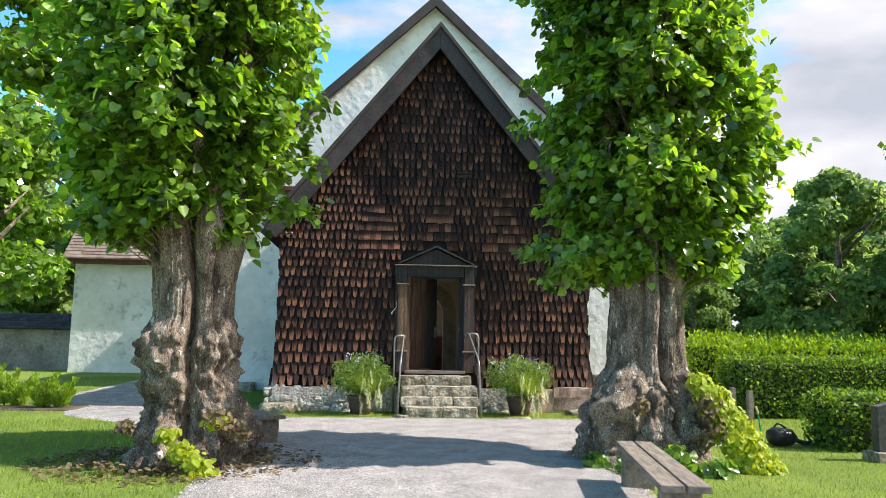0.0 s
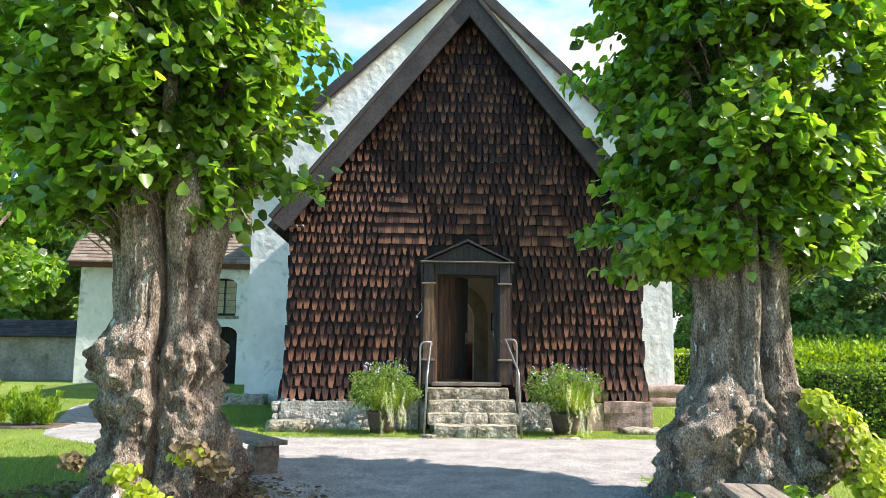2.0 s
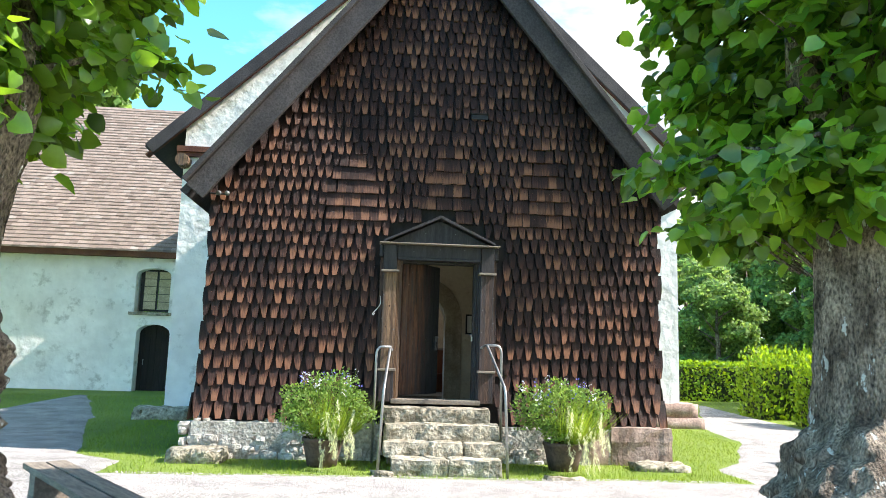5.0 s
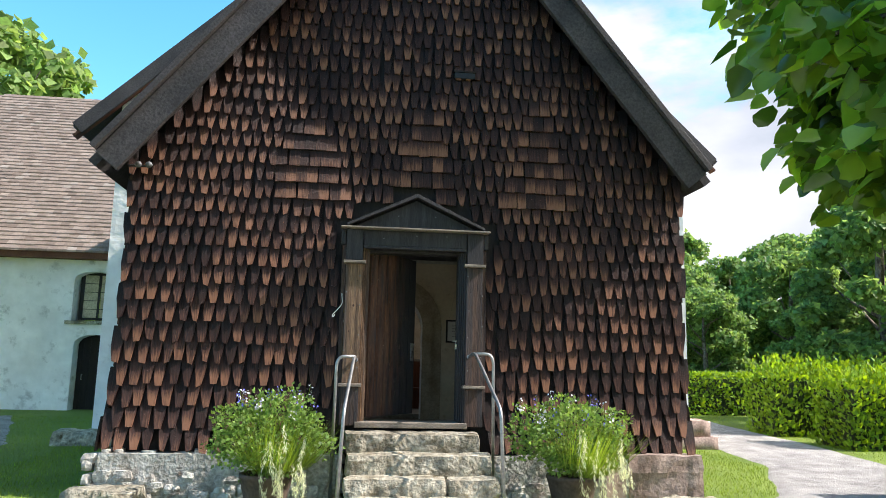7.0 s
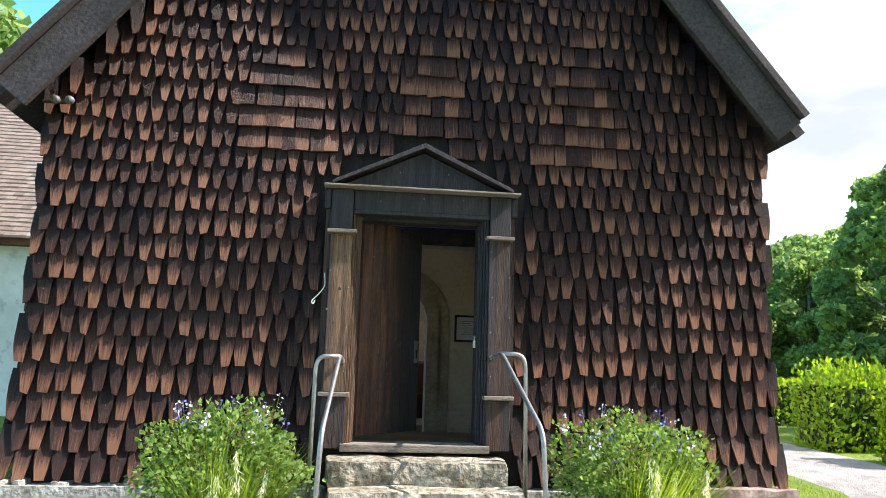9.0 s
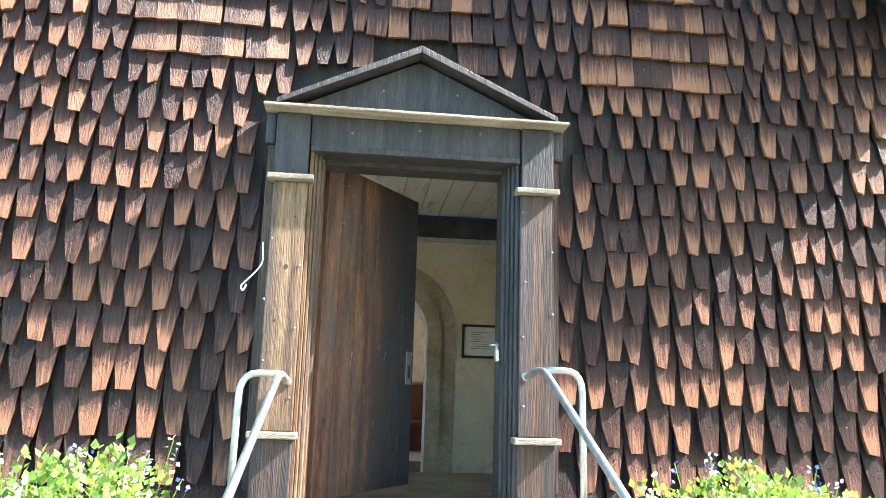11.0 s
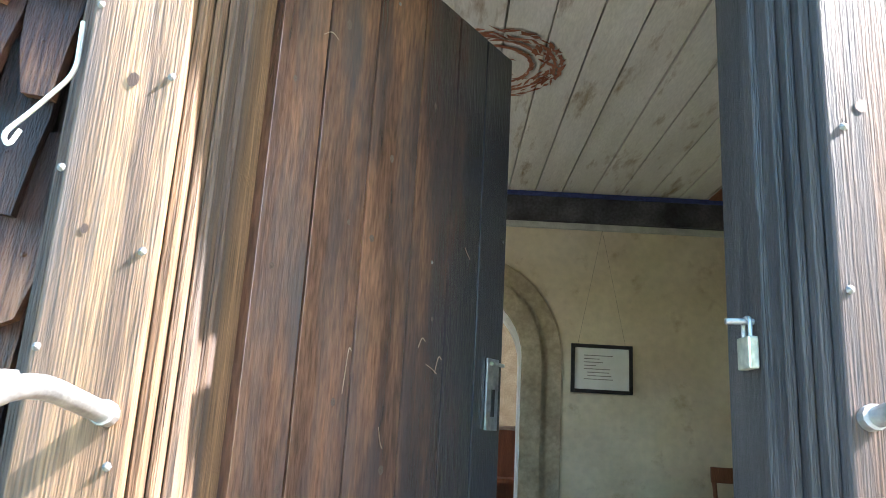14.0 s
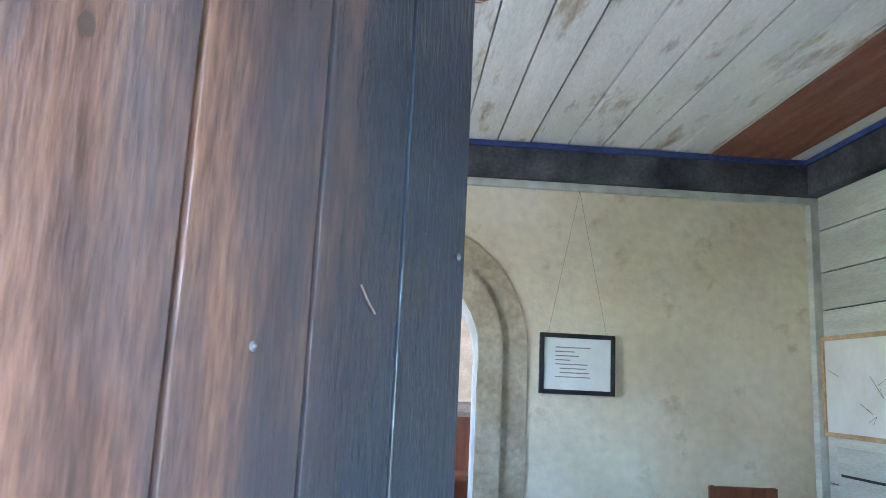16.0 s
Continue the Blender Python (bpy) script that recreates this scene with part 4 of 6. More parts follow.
# ---- hedges ----
def hedge(x0, y0, x1, y1, h, col, label, size=0.06, dens=420, seed=1, feather=0.0):
    t = thing("hedge", label, "hedge", "clipped hedges", ((x0 + x1) / 2, (y0 + y1) / 2, 0))
    cx, cy = (x0 + x1) / 2, (y0 + y1) / 2
    g = 0.07
    # Solid dark green box that fills the hedge behind its leaves.
    part("core", Shape().box(x0 - cx + g, y0 - cy + g, -0.05, x1 - cx - g, y1 - cy - g, h - g), M_HEDGE_CORE, t)
    rs = np.random.default_rng(seed)
    P, Nn = [], []
    w, d = x1 - x0, y1 - y0
    for area, f in ((w * h, 0), (d * h, 1), (d * h, 2), (w * d, 3)):
        k = int(area * dens)
        u, v = rs.random(k), rs.random(k)
        j = rs.normal(0, 0.035, k)
        if f == 0:
            P.append(np.stack([x0 + u * w, y0 + j, v * h], 1)); Nn.append(np.tile((0, -1, 0.3), (k, 1)))
        elif f == 1:
            P.append(np.stack([x0 + j, y0 + u * d, v * h], 1)); Nn.append(np.tile((-1, 0, 0.3), (k, 1)))
        elif f == 2:
            P.append(np.stack([x1 + j, y0 + u * d, v * h], 1)); Nn.append(np.tile((1, 0, 0.3), (k, 1)))
        else:
            P.append(np.stack([x0 + u * w, y0 + v * d, h + np.abs(j) * (1 + feather * 4)], 1)); Nn.append(np.tile((0, -0.2, 1.0), (k, 1)))
    P, Nn = np.concatenate(P) - np.array([cx, cy, 0]), np.concatenate(Nn).astype(float)
    A = rs.normal(0, 1, P.shape) * 0.7 + Nn * 0.8 + np.array([0, 0, 0.9 if feather else 0.2])
    N = unit(Nn + rs.normal(0, 0.6, P.shape))
    cloud("foliage", P, A, N, rs.uniform(0.7, 1.3, len(P)) * size, col, t, shape=LANCE, faces=((0, 1, 2, 3),), aspect=0.55 if feather else 0.9)
    return t


hedge(5.9, -1.0, 17, 0.1, 1.08, M_HEDGE, "clipped dark green hedge along the lawn", dens=900, seed=2)
hedge(8.45, 4.7, 20, 5.8, 1.22, M_HEDGE_Y, "clipped yellow-green thuja hedge with feathery top", size=0.11, dens=420, seed=3, feather=1.0)
hedge(8.25, 6.9, 20, 8.0, 1.40, M_HEDGE_Y, "clipped yellow-green thuja hedge with feathery top", size=0.11, dens=380, seed=4, feather=1.0)
hedge(7.9, 12.2, 24, 13.4, 1.34, M_HEDGE_Y, "long clipped green hedge beyond the path", size=0.10, dens=260, seed=5)
hedge(5.0, -5.4, 7.5, -4.6, 0.68, M_HEDGE, "low clipped hedge beside the gravestone", dens=900, seed=6)

# ---- stone steps ----
def rough_block(x0, y0, z0, x1, y1, z1, seed, amp=0.02, cut=0.16):
    """A hewn stone with uneven faces and worn edges."""
    bm = bmesh.new()
    nx, ny, nz = (max(2, int(round((b - a) / cut))) for a, b in ((x0, x1), (y0, y1), (z0, z1)))
    grid = {}
    for i in range(nx + 1):
        for j in range(ny + 1):
            for k in range(nz + 1):
                if i in (0, nx) or j in (0, ny) or k in (0, nz):
                    p = Vector((x0 + (x1 - x0) * i / nx, y0 + (y1 - y0) * j / ny, z0 + (z1 - z0) * k / nz))
                    edge = (i in (0, nx)) + (j in (0, ny)) + (k in (0, nz))
                    c = Vector(((x0 + x1) / 2, (y0 + y1) / 2, (z0 + z1) / 2))
                    d = (Vector((fnoise(p.x, p.y, p.z + seed, 5.0), fnoise(p.x + 7, p.y, p.z + seed, 5.0), fnoise(p.x, p.y + 9, p.z + seed, 5.0) * 0.6)) + 0.45 * Vector((fnoise(p.x, p.y, p.z + seed, 14.0), fnoise(p.x + 7, p.y, p.z + seed, 14.0), 0.5 * fnoise(p.x, p.y + 9, p.z + seed, 14.0)))) * amp
                    q = p + d
                    if edge > 1:
                        q += (c - p).normalized() * 0.011 * (edge - 1) * (1 + fnoise(p.x, p.y, p.z, 9))
                    grid[i, j, k] = bm.verts.new(q)
    def quad(a, b, c, d):
        bm.faces.new([grid[t] for t in (a, b, c, d)])
    for i in range(nx):
        for j in range(ny):
            quad((i, j, 0), (i, j + 1, 0), (i + 1, j + 1, 0), (i + 1, j, 0))
            quad((i, j, nz), (i + 1, j, nz), (i + 1, j + 1, nz), (i, j + 1, nz))
        for k in range(nz):
            quad((i, 0, k), (i + 1, 0, k), (i + 1, 0, k + 1), (i, 0, k + 1))
            quad((i, ny, k), (i, ny, k + 1), (i + 1, ny, k + 1), (i + 1, ny, k))
    for j in range(ny):
        for k in range(nz):
            quad((0, j, k), (0, j, k + 1), (0, j + 1, k + 1), (0, j + 1, k))
            quad((nx, j, k), (nx, j + 1, k), (nx, j + 1, k + 1), (nx, j, k + 1))
    me = bpy.data.meshes.new("stone")
    bm.to_mesh(me)
    bm.free()
    return me


steps = thing("steps", "four worn grey stone steps up to the porch door", "steps", kind="structure")
STEP = [(0.71, -0.50, (-0.70, 0.70), ()), (0.53, -0.78, (-0.68, 0.78), ()), (0.345, -1.07, (-0.68, 0.80), (0.30,)), (0.19, -1.37, (-0.58, 0.72), (0.08,))]
prev = 0.0
for k, (zt, yf, (xa, xb), cuts) in enumerate(STEP):
    zb = STEP[k + 1][0] - 0.03 if k < 3 else -0.08
    ends = [xa, *cuts, xb]
    back = 0.0 if k == 0 else STEP[k - 1][1] + 0.12
    for a, b in zip(ends, ends[1:]):
        part("stone", rough_block(a + 0.004, yf, zb, b - 0.004, back - 0.006, zt, k * 3.1 + a, 0.030, 0.055), M_STONE, steps)
part("core", Shape().box(-0.62, -0.45, -0.05, 0.62, -0.02, 0.5).box(-0.55, -1.0, -0.05, 0.6, -0.45, 0.3), M_STONE, steps)

# ---- rubble foundation ----
found = tagged(thing("foundation", "limewashed rubble stones under the shingled wall", "foundation", kind="structure"))
rng = random.Random(31)
part("bedding", Shape().box(-3.14, -0.195, -0.1, -0.72, 0.12, 0.46).box(0.74, -0.195, -0.1, 3.14, 0.12, 0.46), M_RUBBLE, found)
for xa, xb in ((-3.2, -0.74), (0.8, 2.05)):
    for row in range(5):
        za = -0.04 + row * 0.102
        x = xa - 0.04 - 0.02 * row
        while x < xb:
            w = rng.uniform(0.08, 0.24)
            dip = rng.uniform(-0.03, 0.03)
            part("stone", rough_block(x + 0.004, -0.225 + 0.015 * row + rng.uniform(-0.025, 0.03), za + dip, min(x + w, xb + 0.05) - 0.004, 0.0, min(0.50, za + 0.10 + dip + rng.uniform(-0.01, 0.03)), x * 7 + row, 0.026, 0.045), M_RUBBLE, found)
            x += w
for x0, x1, z1 in ((2.07, 2.34, 0.44), (2.36, 3.22, 0.50)):
    part("slab", rough_block(x0, -0.22, -0.05, x1, 0.0, z1, x0, 0.025, 0.06), M_REDSTONE, found, "large reddish squared stone")
for nm, b, seed, lab in (("flat_rock", (-3.32, -0.72, -0.06, -2.62, -0.28, 0.17), 3.3, "pale flat rock lying against the foundation"),
                         ("flat_rock", (2.55, -0.75, -0.06, 3.25, -0.32, 0.09), 5.1, "flat grey slab lying in the grass"),
                         ("flat_rock", (1.18, -1.62, -0.05, 1.68, -1.38, 0.05), 6.2, "low pale stone at the lawn's edge"),
                         ("flat_rock", (-0.80, -1.46, -0.05, -0.56, -1.22, 0.06), 7.2, "small stone at the foot of the handrail"),
                         ("flat_rock", (-5.3, 4.3, 0.0, -4.3, 4.9, 0.26), 8.2, "grey flat stone at the nave's corner")):
    tagged(part(nm, rough_block(*b, seed, 0.06, 0.10), M_STONE, None, smooth=True), lab, "rock")
pl = thing("nave_plinth", "red sandstone plinth blocks at the nave's corner", "plinth", kind="structure")
for k, (x0, x1, z0, z1) in enumerate(((4.6, 5.78, 0.28, 0.56), (4.7, 5.9, 0.0, 0.275), (5.0, 6.0, -0.1, 0.05))):
    part("stone", rough_block(x0, BACK - 0.18 - 0.05 * k, z0, x1, BACK + 0.5, z1, 40 + k, 0.04, 0.14), M_REDSTONE, pl, smooth=True)

# ---- door case ----
case = thing("door_case", "weathered classical door surround with pilasters and pediment", "door frame")
for s in (-1, 1):
    def bx(name, xa, ya, za, xb, yb, zb, m, lab="", bev=0.006):
        x0, x1 = sorted((s * xa, s * xb))
        return part(name, Shape().box(x0, ya, za, x1, yb, zb), m, case, lab, bevel=bev)
    # Right pilaster's darker pine holds its stain and the weaker sun there.
    bx("pilaster", 0.575, -0.125, 1.20, 0.755, 0.0, 2.49, M_WOOD if s < 0 else M_WOOD_DARK, "sun-bleached pine pilaster with dark grain" if s < 0 else "dark-stained pine pilaster with bluish weathering")
    bx("pilaster_base", 0.570, -0.135, 0.76, 0.765, 0.0, 1.162, M_WOOD_DARK)
    bx("base_cap", 0.545, -0.185, 1.165, 0.79, 0.0, 1.198, M_BENCH, "pale worn ledge board")
    bx("capital", 0.545, -0.175, 2.492, 0.785, 0.0, 2.522, M_BENCH, "pale thin capital board")
    bx("frieze_block", 0.58, -0.13, 2.525, 0.76, 0.0, 2.872, M_CASING)
    bx("outer_strip", 0.757, -0.07, 0.76, 0.805, -0.0, 2.78, M_WOOD_DARK)
    for k, (xa, xb, yo) in enumerate(((0.553, 0.573, -0.10), (0.535, 0.551, -0.075), (0.515, 0.533, -0.05))):
        bx("moulding", xa, yo, SILL, xb, 0.04, 2.70, M_WOOD if s < 0 else M_CASING, "", 0.004)
    bx("bracket", 0.765, -0.11, 2.70, 0.82, 0.0, 2.872, M_CASING, "", 0.015)
    bx("jamb", 0.50, 0.0, SILL, 0.549, 0.175, 2.67, M_WOOD if s < 0 else M_CASING, "", 0.005)
part("lintel", Shape().box(-0.575, -0.115, 2.70, 0.575, 0.0, 2.872), M_CASING, case, "black painted lintel board", bevel=0.006)
part("head_moulding", Shape().box(-0.57, -0.135, 2.665, 0.57, 0.02, 2.697), M_CASING, case, bevel=0.006)
part("head_jamb", Shape().box(-0.499, 0.022, 2.64, 0.499, 0.175, 2.67), M_CASING, case)
part("cornice_board", Shape().box(-0.825, -0.225, 2.875, 0.825, 0.0, 2.892), M_BENCH, case, "thin weathered cornice board", bevel=0.005)
part("tympanum", Shape().prism([(-0.70, 2.90), (0.70, 2.90), (0, 3.225)], -0.11, 0.0), M_CASING, case, "black pediment panel")
for s in (-1, 1):
    q = [(s * 0.765, 2.895), (0, 3.245), (0, 3.288), (s * 0.765, 2.925)]
    part("raking_board", Shape().prism(q if s > 0 else q[::-1], -0.20, -0.0), M_CASING, case, "dark raking pediment board", bevel=0.004)
part("sill_board", Shape().box(-0.60, -0.16, 0.74, 0.60, 0.17, SILL), M_BENCH, case, "worn grey threshold board", bevel=0.008)
nail = Shape()
for k in range(8):
    a = k * 0.785
    nail.v.append((0.008 * math.cos(a), 0, 0.008 * math.sin(a)))
nail.v.append((0, -0.006, 0))
nail.f = [(k, (k + 1) % 8, 8) for k in range(8)]
nail_me = nail.mesh("nail")
nail_me.materials.append(M_IRON)
rng = random.Random(5)
for x, y, z in [(s * (0.60 + 0.15 * (k % 2)), -0.126, 1.35 + 0.17 * k) for s in (-1, 1) for k in range(7)] + [(-0.35 + 0.35 * k, -0.116, 2.80) for k in range(3)] + [(-0.2, -0.111, 3.03), (0.22, -0.111, 3.02)]:
    o = new("nail", nail_me)
    o.location, o.parent = (x + rng.uniform(-0.01, 0.01), y, z + rng.uniform(-0.03, 0.03)), case

# ---- door leaf, open inwards ----
leaf = thing("door_1", "brown plank door standing open into the porch", "door", kind="structure", at=(-0.48, 0.14, 0))
leaf.rotation_euler = (0, 0, math.atan2(0.845, 0.58))
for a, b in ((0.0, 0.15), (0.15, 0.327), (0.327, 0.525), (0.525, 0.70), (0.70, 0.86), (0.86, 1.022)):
    part("plank", Shape().box(a + 0.0035, -0.002, 0.83, b - 0.0035, 0.045, 2.70), M_DOOR, leaf, "" if b < 0.8 else "blue-black door-edge plank, shade painted into its colour", bevel=0.002)
part("backing", Shape().box(0.01, 0.046, 0.86, 1.01, 0.06, 2.68), M_TAR, leaf)
lock = part("lock_plate", Shape().box(0.925, -0.010, 1.46, 0.992, -0.003, 1.672), M_GALV, leaf, "worn steel lock plate", bevel=0.002)
part("keyhole", Shape().box(0.950, -0.013, 1.50, 0.967, -0.0105, 1.58), M_BLACK, lock)
part("bolt", Shape().tube([(0.93, -0.02, 1.655), (1.0, -0.02, 1.655)], 0.006, 8), M_GALV, lock)
for u, z in ((0.06, 2.62), (0.20, 2.60), (0.235, 2.55), (1.0, 2.05), (0.62, 1.9), (0.4, 2.58)):
    o = new("nail", nail_me)
    o.location, o.parent, o.scale = (u, -0.003, z), leaf, (0.7, 0.7, 0.7)

disc = Shape()
disc.v = [(0.5 * math.cos(0.5236 * k) * (1 + 0.12 * math.sin(k * 2.3)), 0, 0.5 * math.sin(0.5236 * k)) for k in range(12)]
disc.f = [tuple(range(12))]
disc_me = disc.mesh("knot")
disc_me.materials.append(M_KNOT)
rng = random.Random(19)
for a, b in ((0.02, 0.13), (0.17, 0.31), (0.345, 0.49), (0.53, 0.68)):
    for q in range(4):
        o = new("knot", disc_me)
        w = rng.uniform(0.010, 0.022)
        o.location, o.parent, o.scale = (rng.uniform(a, b), -0.0032, 0.95 + q * 0.44 + rng.uniform(-0.18, 0.18)), leaf, (w, 1, w * rng.uniform(1.1, 1.8))
for u, z, du, dz in ((0.62, 1.62, 0.05, -0.02), (0.58, 1.66, 0.03, 0.02), (0.66, 1.60, 0.03, 0.04), (0.13, 2.35, 0.05, 0.01), (0.78, 1.98, 0.03, -0.03), (0.30, 1.52, 0.02, 0.10), (0.44, 1.45, 0.02, -0.05)):
    part("scratch", Shape().tube(bend([(u, -0.0032, z), (u + du * 0.5, -0.0036, z + dz + 0.012), (u + du, -0.0032, z + dz)], 0.03), 0.0012, 4), M_SCRATCH, leaf, "pale scratch in the paint")
for s, x, z, w in ((-1, 0.66, 2.03, 0.022), (-1, 0.70, 1.75, 0.014), (-1, 0.63, 2.3, 0.012), (1, 0.64, 2.05, 0.02), (1, 0.67, 1.62, 0.018), (1, 0.70, 2.32, 0.014)):
    o = new("knot", disc_me)
    o.location, o.parent, o.scale = (s * x, -0.1262, z), case, (w, 1, w * 1.3)

pad = thing("padlock", "small brass padlock hanging from a hasp on the door jamb", "padlock", at=(0.497, 0.04, 1.62))
part("body", Shape().box(-0.02, -0.028, -0.03, 0.0, 0.028, 0.03), M_BRASS, pad, bevel=0.004)
part("shackle", Shape().tube(bend([(-0.01, -0.016, 0.03), (-0.01, -0.016, 0.066), (-0.01, 0.016, 0.066), (-0.01, 0.016, 0.03)], 0.016), 0.0045, 8), M_GALV, pad)
part("hasp", Shape().tube([(0.004, 0.0, 0.06), (-0.05, 0.0, 0.058)], 0.006, 8), M_GALV, pad)
wire = thing("cable", "short frayed white cable hanging beside the door surround", "cable", at=(-0.81, -0.09, 2.02))
part("wire", Shape().tube(bend([(0.02, 0.0, 0.14), (0.03, -0.01, 0.03), (-0.01, -0.02, -0.03), (-0.05, -0.015, -0.07), (-0.075, -0.02, -0.10), (-0.06, -0.02, -0.125), (-0.045, -0.018, -0.09)], 0.03), 0.0045, 6), M_PAPER, wire)

# ---- handrails ----
for s, zt in ((-1, 1.49), (1, 1.55)):
    hr = thing("handrail", "bent galvanised tube handrail beside the steps", "handrail", "handrails of the porch steps", at=(s * 0.66, -1.3, 0))
    off = Vector((-s * 0.66, 1.3, 0))
    J = Vector((0.642 if s > 0 else -0.625, -0.37, zt))
    K = Vector((0.725, -1.40, 1.01)) if s > 0 else Vector((-0.70, -1.28, 0.98))
    P = lambda x, y, z: Vector((x, y, z)) + off
    part("rail", Shape().tube(bend([P(s * 0.61, -0.10, zt - 0.05), J + off, K + off, P(K.x + s * 0.04, K.y - 0.03, -0.02)], 0.10), 0.0175, 10), M_STEEL, hr, smooth=True)
    part("rear_post", Shape().tube(bend([J + off + Vector((0, -0.005, -0.012)), P(s * 0.82 + 0.015, -0.39, zt - 0.012), P(s * 0.83 + 0.015, -0.40, -0.02)], 0.11), 0.0170, 10), M_STEEL, hr, smooth=True)
    part("flange", Shape().tube([P(s * 0.61, -0.145, zt - 0.042), P(s * 0.61, -0.125, zt - 0.045)], 0.021, 12), M_STEEL, hr)

# ---- small things on the wall ----
lamp = thing("spotlight", "pair of small dark spotlights under the porch eave", "spotlight", at=(-2.98, -0.10, 3.47))
part("bracket", Shape().tube([(-0.16, 0.0, 0.0), (0.05, 0.0, 0.0)], 0.014, 8), M_BLACK, lamp)
for x in (-0.05, 0.06):
    part("lamp_head", Shape().tube([(x, 0.02, 0.02), (x + 0.02, -0.06, 0.0), (x + 0.025, -0.10, -0.01)], [0.018, 0.032, 0.036], 12), M_IRON, lamp, smooth=True)
vent = thing("vent_slot", "dark narrow ventilation slot in the shingles", "vent", at=(0.52, -0.05, 4.76))
part("frame", Shape().box(-0.13, -0.03, 0.035, 0.13, 0.05, 0.055), M_TAR, vent)
part("opening", Shape().box(-0.12, -0.022, -0.035, 0.12, 0.05, 0.033), M_BLACK, vent)

# ---- window and door of the wing ----
win = thing("window_1", "arched leaded window in a deep limewashed reveal", "window", kind="structure", at=(-6.94, TY + 0.35, 2.36))
hw, hz = 0.38, 1.12
for x0, x1 in ((-hw, -0.012), (0.012, hw)):
    for r in range(5):
        part("pane", Shape().box(x0 + 0.03, 0.0, 0.06 + r * 0.21, x1 - 0.01, 0.012, 0.06 + (r + 1) * 0.21 - 0.012), M_GLASS_OLD, win)
fr = Shape()
for x0, x1, z0, z1 in ((-hw - 0.06, -hw + 0.03, 0.0, hz + 0.1), (hw - 0.03, hw + 0.06, 0.0, hz + 0.1), (-0.02, 0.02, 0.0, hz + 0.1), (-hw, hw, 0.0, 0.055), (-hw, hw, hz - 0.02, hz + 0.14)):
    fr.box(x0, -0.03, z0, x1, 0.03, z1)
part("window_frame", fr, M_BLACK, win)
part("glazing_bar", Shape().box(-hw, -0.006, 0.26, hw, 0.013, 0.272).box(-hw, -0.006, 0.47, hw, 0.013, 0.482).box(-hw, -0.006, 0.68, hw, 0.013, 0.692).box(-hw, -0.006, 0.89, hw, 0.013, 0.902), M_BLACK, win)
part("window_sill", Shape().box(-0.60, -0.42, -0.12, 0.55, 0.05, -0.04), M_STONE, win, bevel=0.01)
d2 = thing("door_2", "low dark plank door in an arched opening", "door", kind="structure", at=(-6.86, TY + 0.35, 0.2))
for k in range(6):
    part("plank", Shape().box(-0.46 + k * 0.153, 0, 0, -0.46 + (k + 1) * 0.153 - 0.006, 0.05, 1.8), M_TAR, d2)
part("handle", Shape().tube(bend([(-0.3, -0.01, 0.85), (-0.3, -0.05, 0.85), (-0.3, -0.05, 0.72), (-0.3, -0.01, 0.72)], 0.02), 0.01, 8), M_GALV, d2)
part("doorstep", Shape().box(-0.6, -0.45, -0.12, 0.6, 0.0, -0.01), M_STONE, d2)

# ---- porch interior ----
def arch_ring(r0, r1, y0, y1, spring, base, name, label):
    s = Shape()
    k = 20
    for q in range(k):
        a, b = math.pi * q / k, math.pi * (q + 1) / k
        s.prism([(r0 * math.cos(b), spring + r0 * math.sin(b)), (r0 * math.cos(a), spring + r0 * math.sin(a)), (r1 * math.cos(a), spring + r1 * math.sin(a)), (r1 * math.cos(b), spring + r1 * math.sin(b))], y0, y1)
    for sg in (-1, 1):
        x0, x1 = sorted((sg * r0, sg * r1))
        s.box(x0, y0, base, x1, y1, spring)
    return tagged(part(name, s, M_ARCH), label, "arch", kind="structure")


arch_ring(0.70, 0.885, BACK - 0.035, BACK - 0.002, 2.10, 0.5, "trim_arch_outer", "flat cream limestone band round the church doorway")
arch_ring(0.55, 0.71, BACK - 0.07, BACK - 0.004, 2.10, 0.5, "trim_arch_inner", "rounded limestone roll round the church doorway")
cor = Shape().box(WL + 0.14, BACK - 0.10, 3.29, WR - 0.14, BACK - 0.002, CEIL - 0.045).box(WR - 0.24, T_WALL, 3.29, WR - 0.142, BACK - 0.102, CEIL - 0.045).box(WL + 0.142, T_WALL, 3.29, WL + 0.24, BACK - 0.102, CEIL - 0.045)
tagged(part("trim_cornice", cor, M_CORNICE), "smoky black painted cornice beam under the ceiling", "cornice", kind="structure")
cb = Shape().box(WL + 0.14, BACK - 0.12, CEIL - 0.043, WR - 0.14, BACK - 0.002, CEIL - 0.006).box(WR - 0.26, T_WALL, CEIL - 0.043, WR - 0.142, BACK - 0.122, CEIL - 0.006)
tagged(part("trim_blue", cb, M_BLUE), "narrow blue painted strip above the cornice", "trim", kind="structure")
tagged(part("trim_ledge", Shape().box(WL + 0.14, BACK - 0.06, 3.235, WR - 0.14, BACK - 0.002, 3.286), M_WALLBOARD), "pale grey wooden ledge under the cornice", "trim", kind="structure")
tagged(part("trim_corner", Shape().box(WR - 0.22, BACK - 0.09, FLOOR_IN, WR - 0.142, BACK - 0.003, 3.233), M_WALLBOARD), "grey corner post of the porch", "trim", kind="structure")
band = Shape().box(2.13, T_WALL + 0.01, CEIL - 0.012, 2.70, BACK - 0.125, CEIL - 0.0055)
tagged(part("trim_red_band", band, M_REDPAINT), "red-brown painted band on the ceiling boards", "ceiling paint", kind="structure")
wp = thing("wall_panel", "grey painted horizontal wall boards inside the porch", "panelling", kind="structure")
z = FLOOR_IN
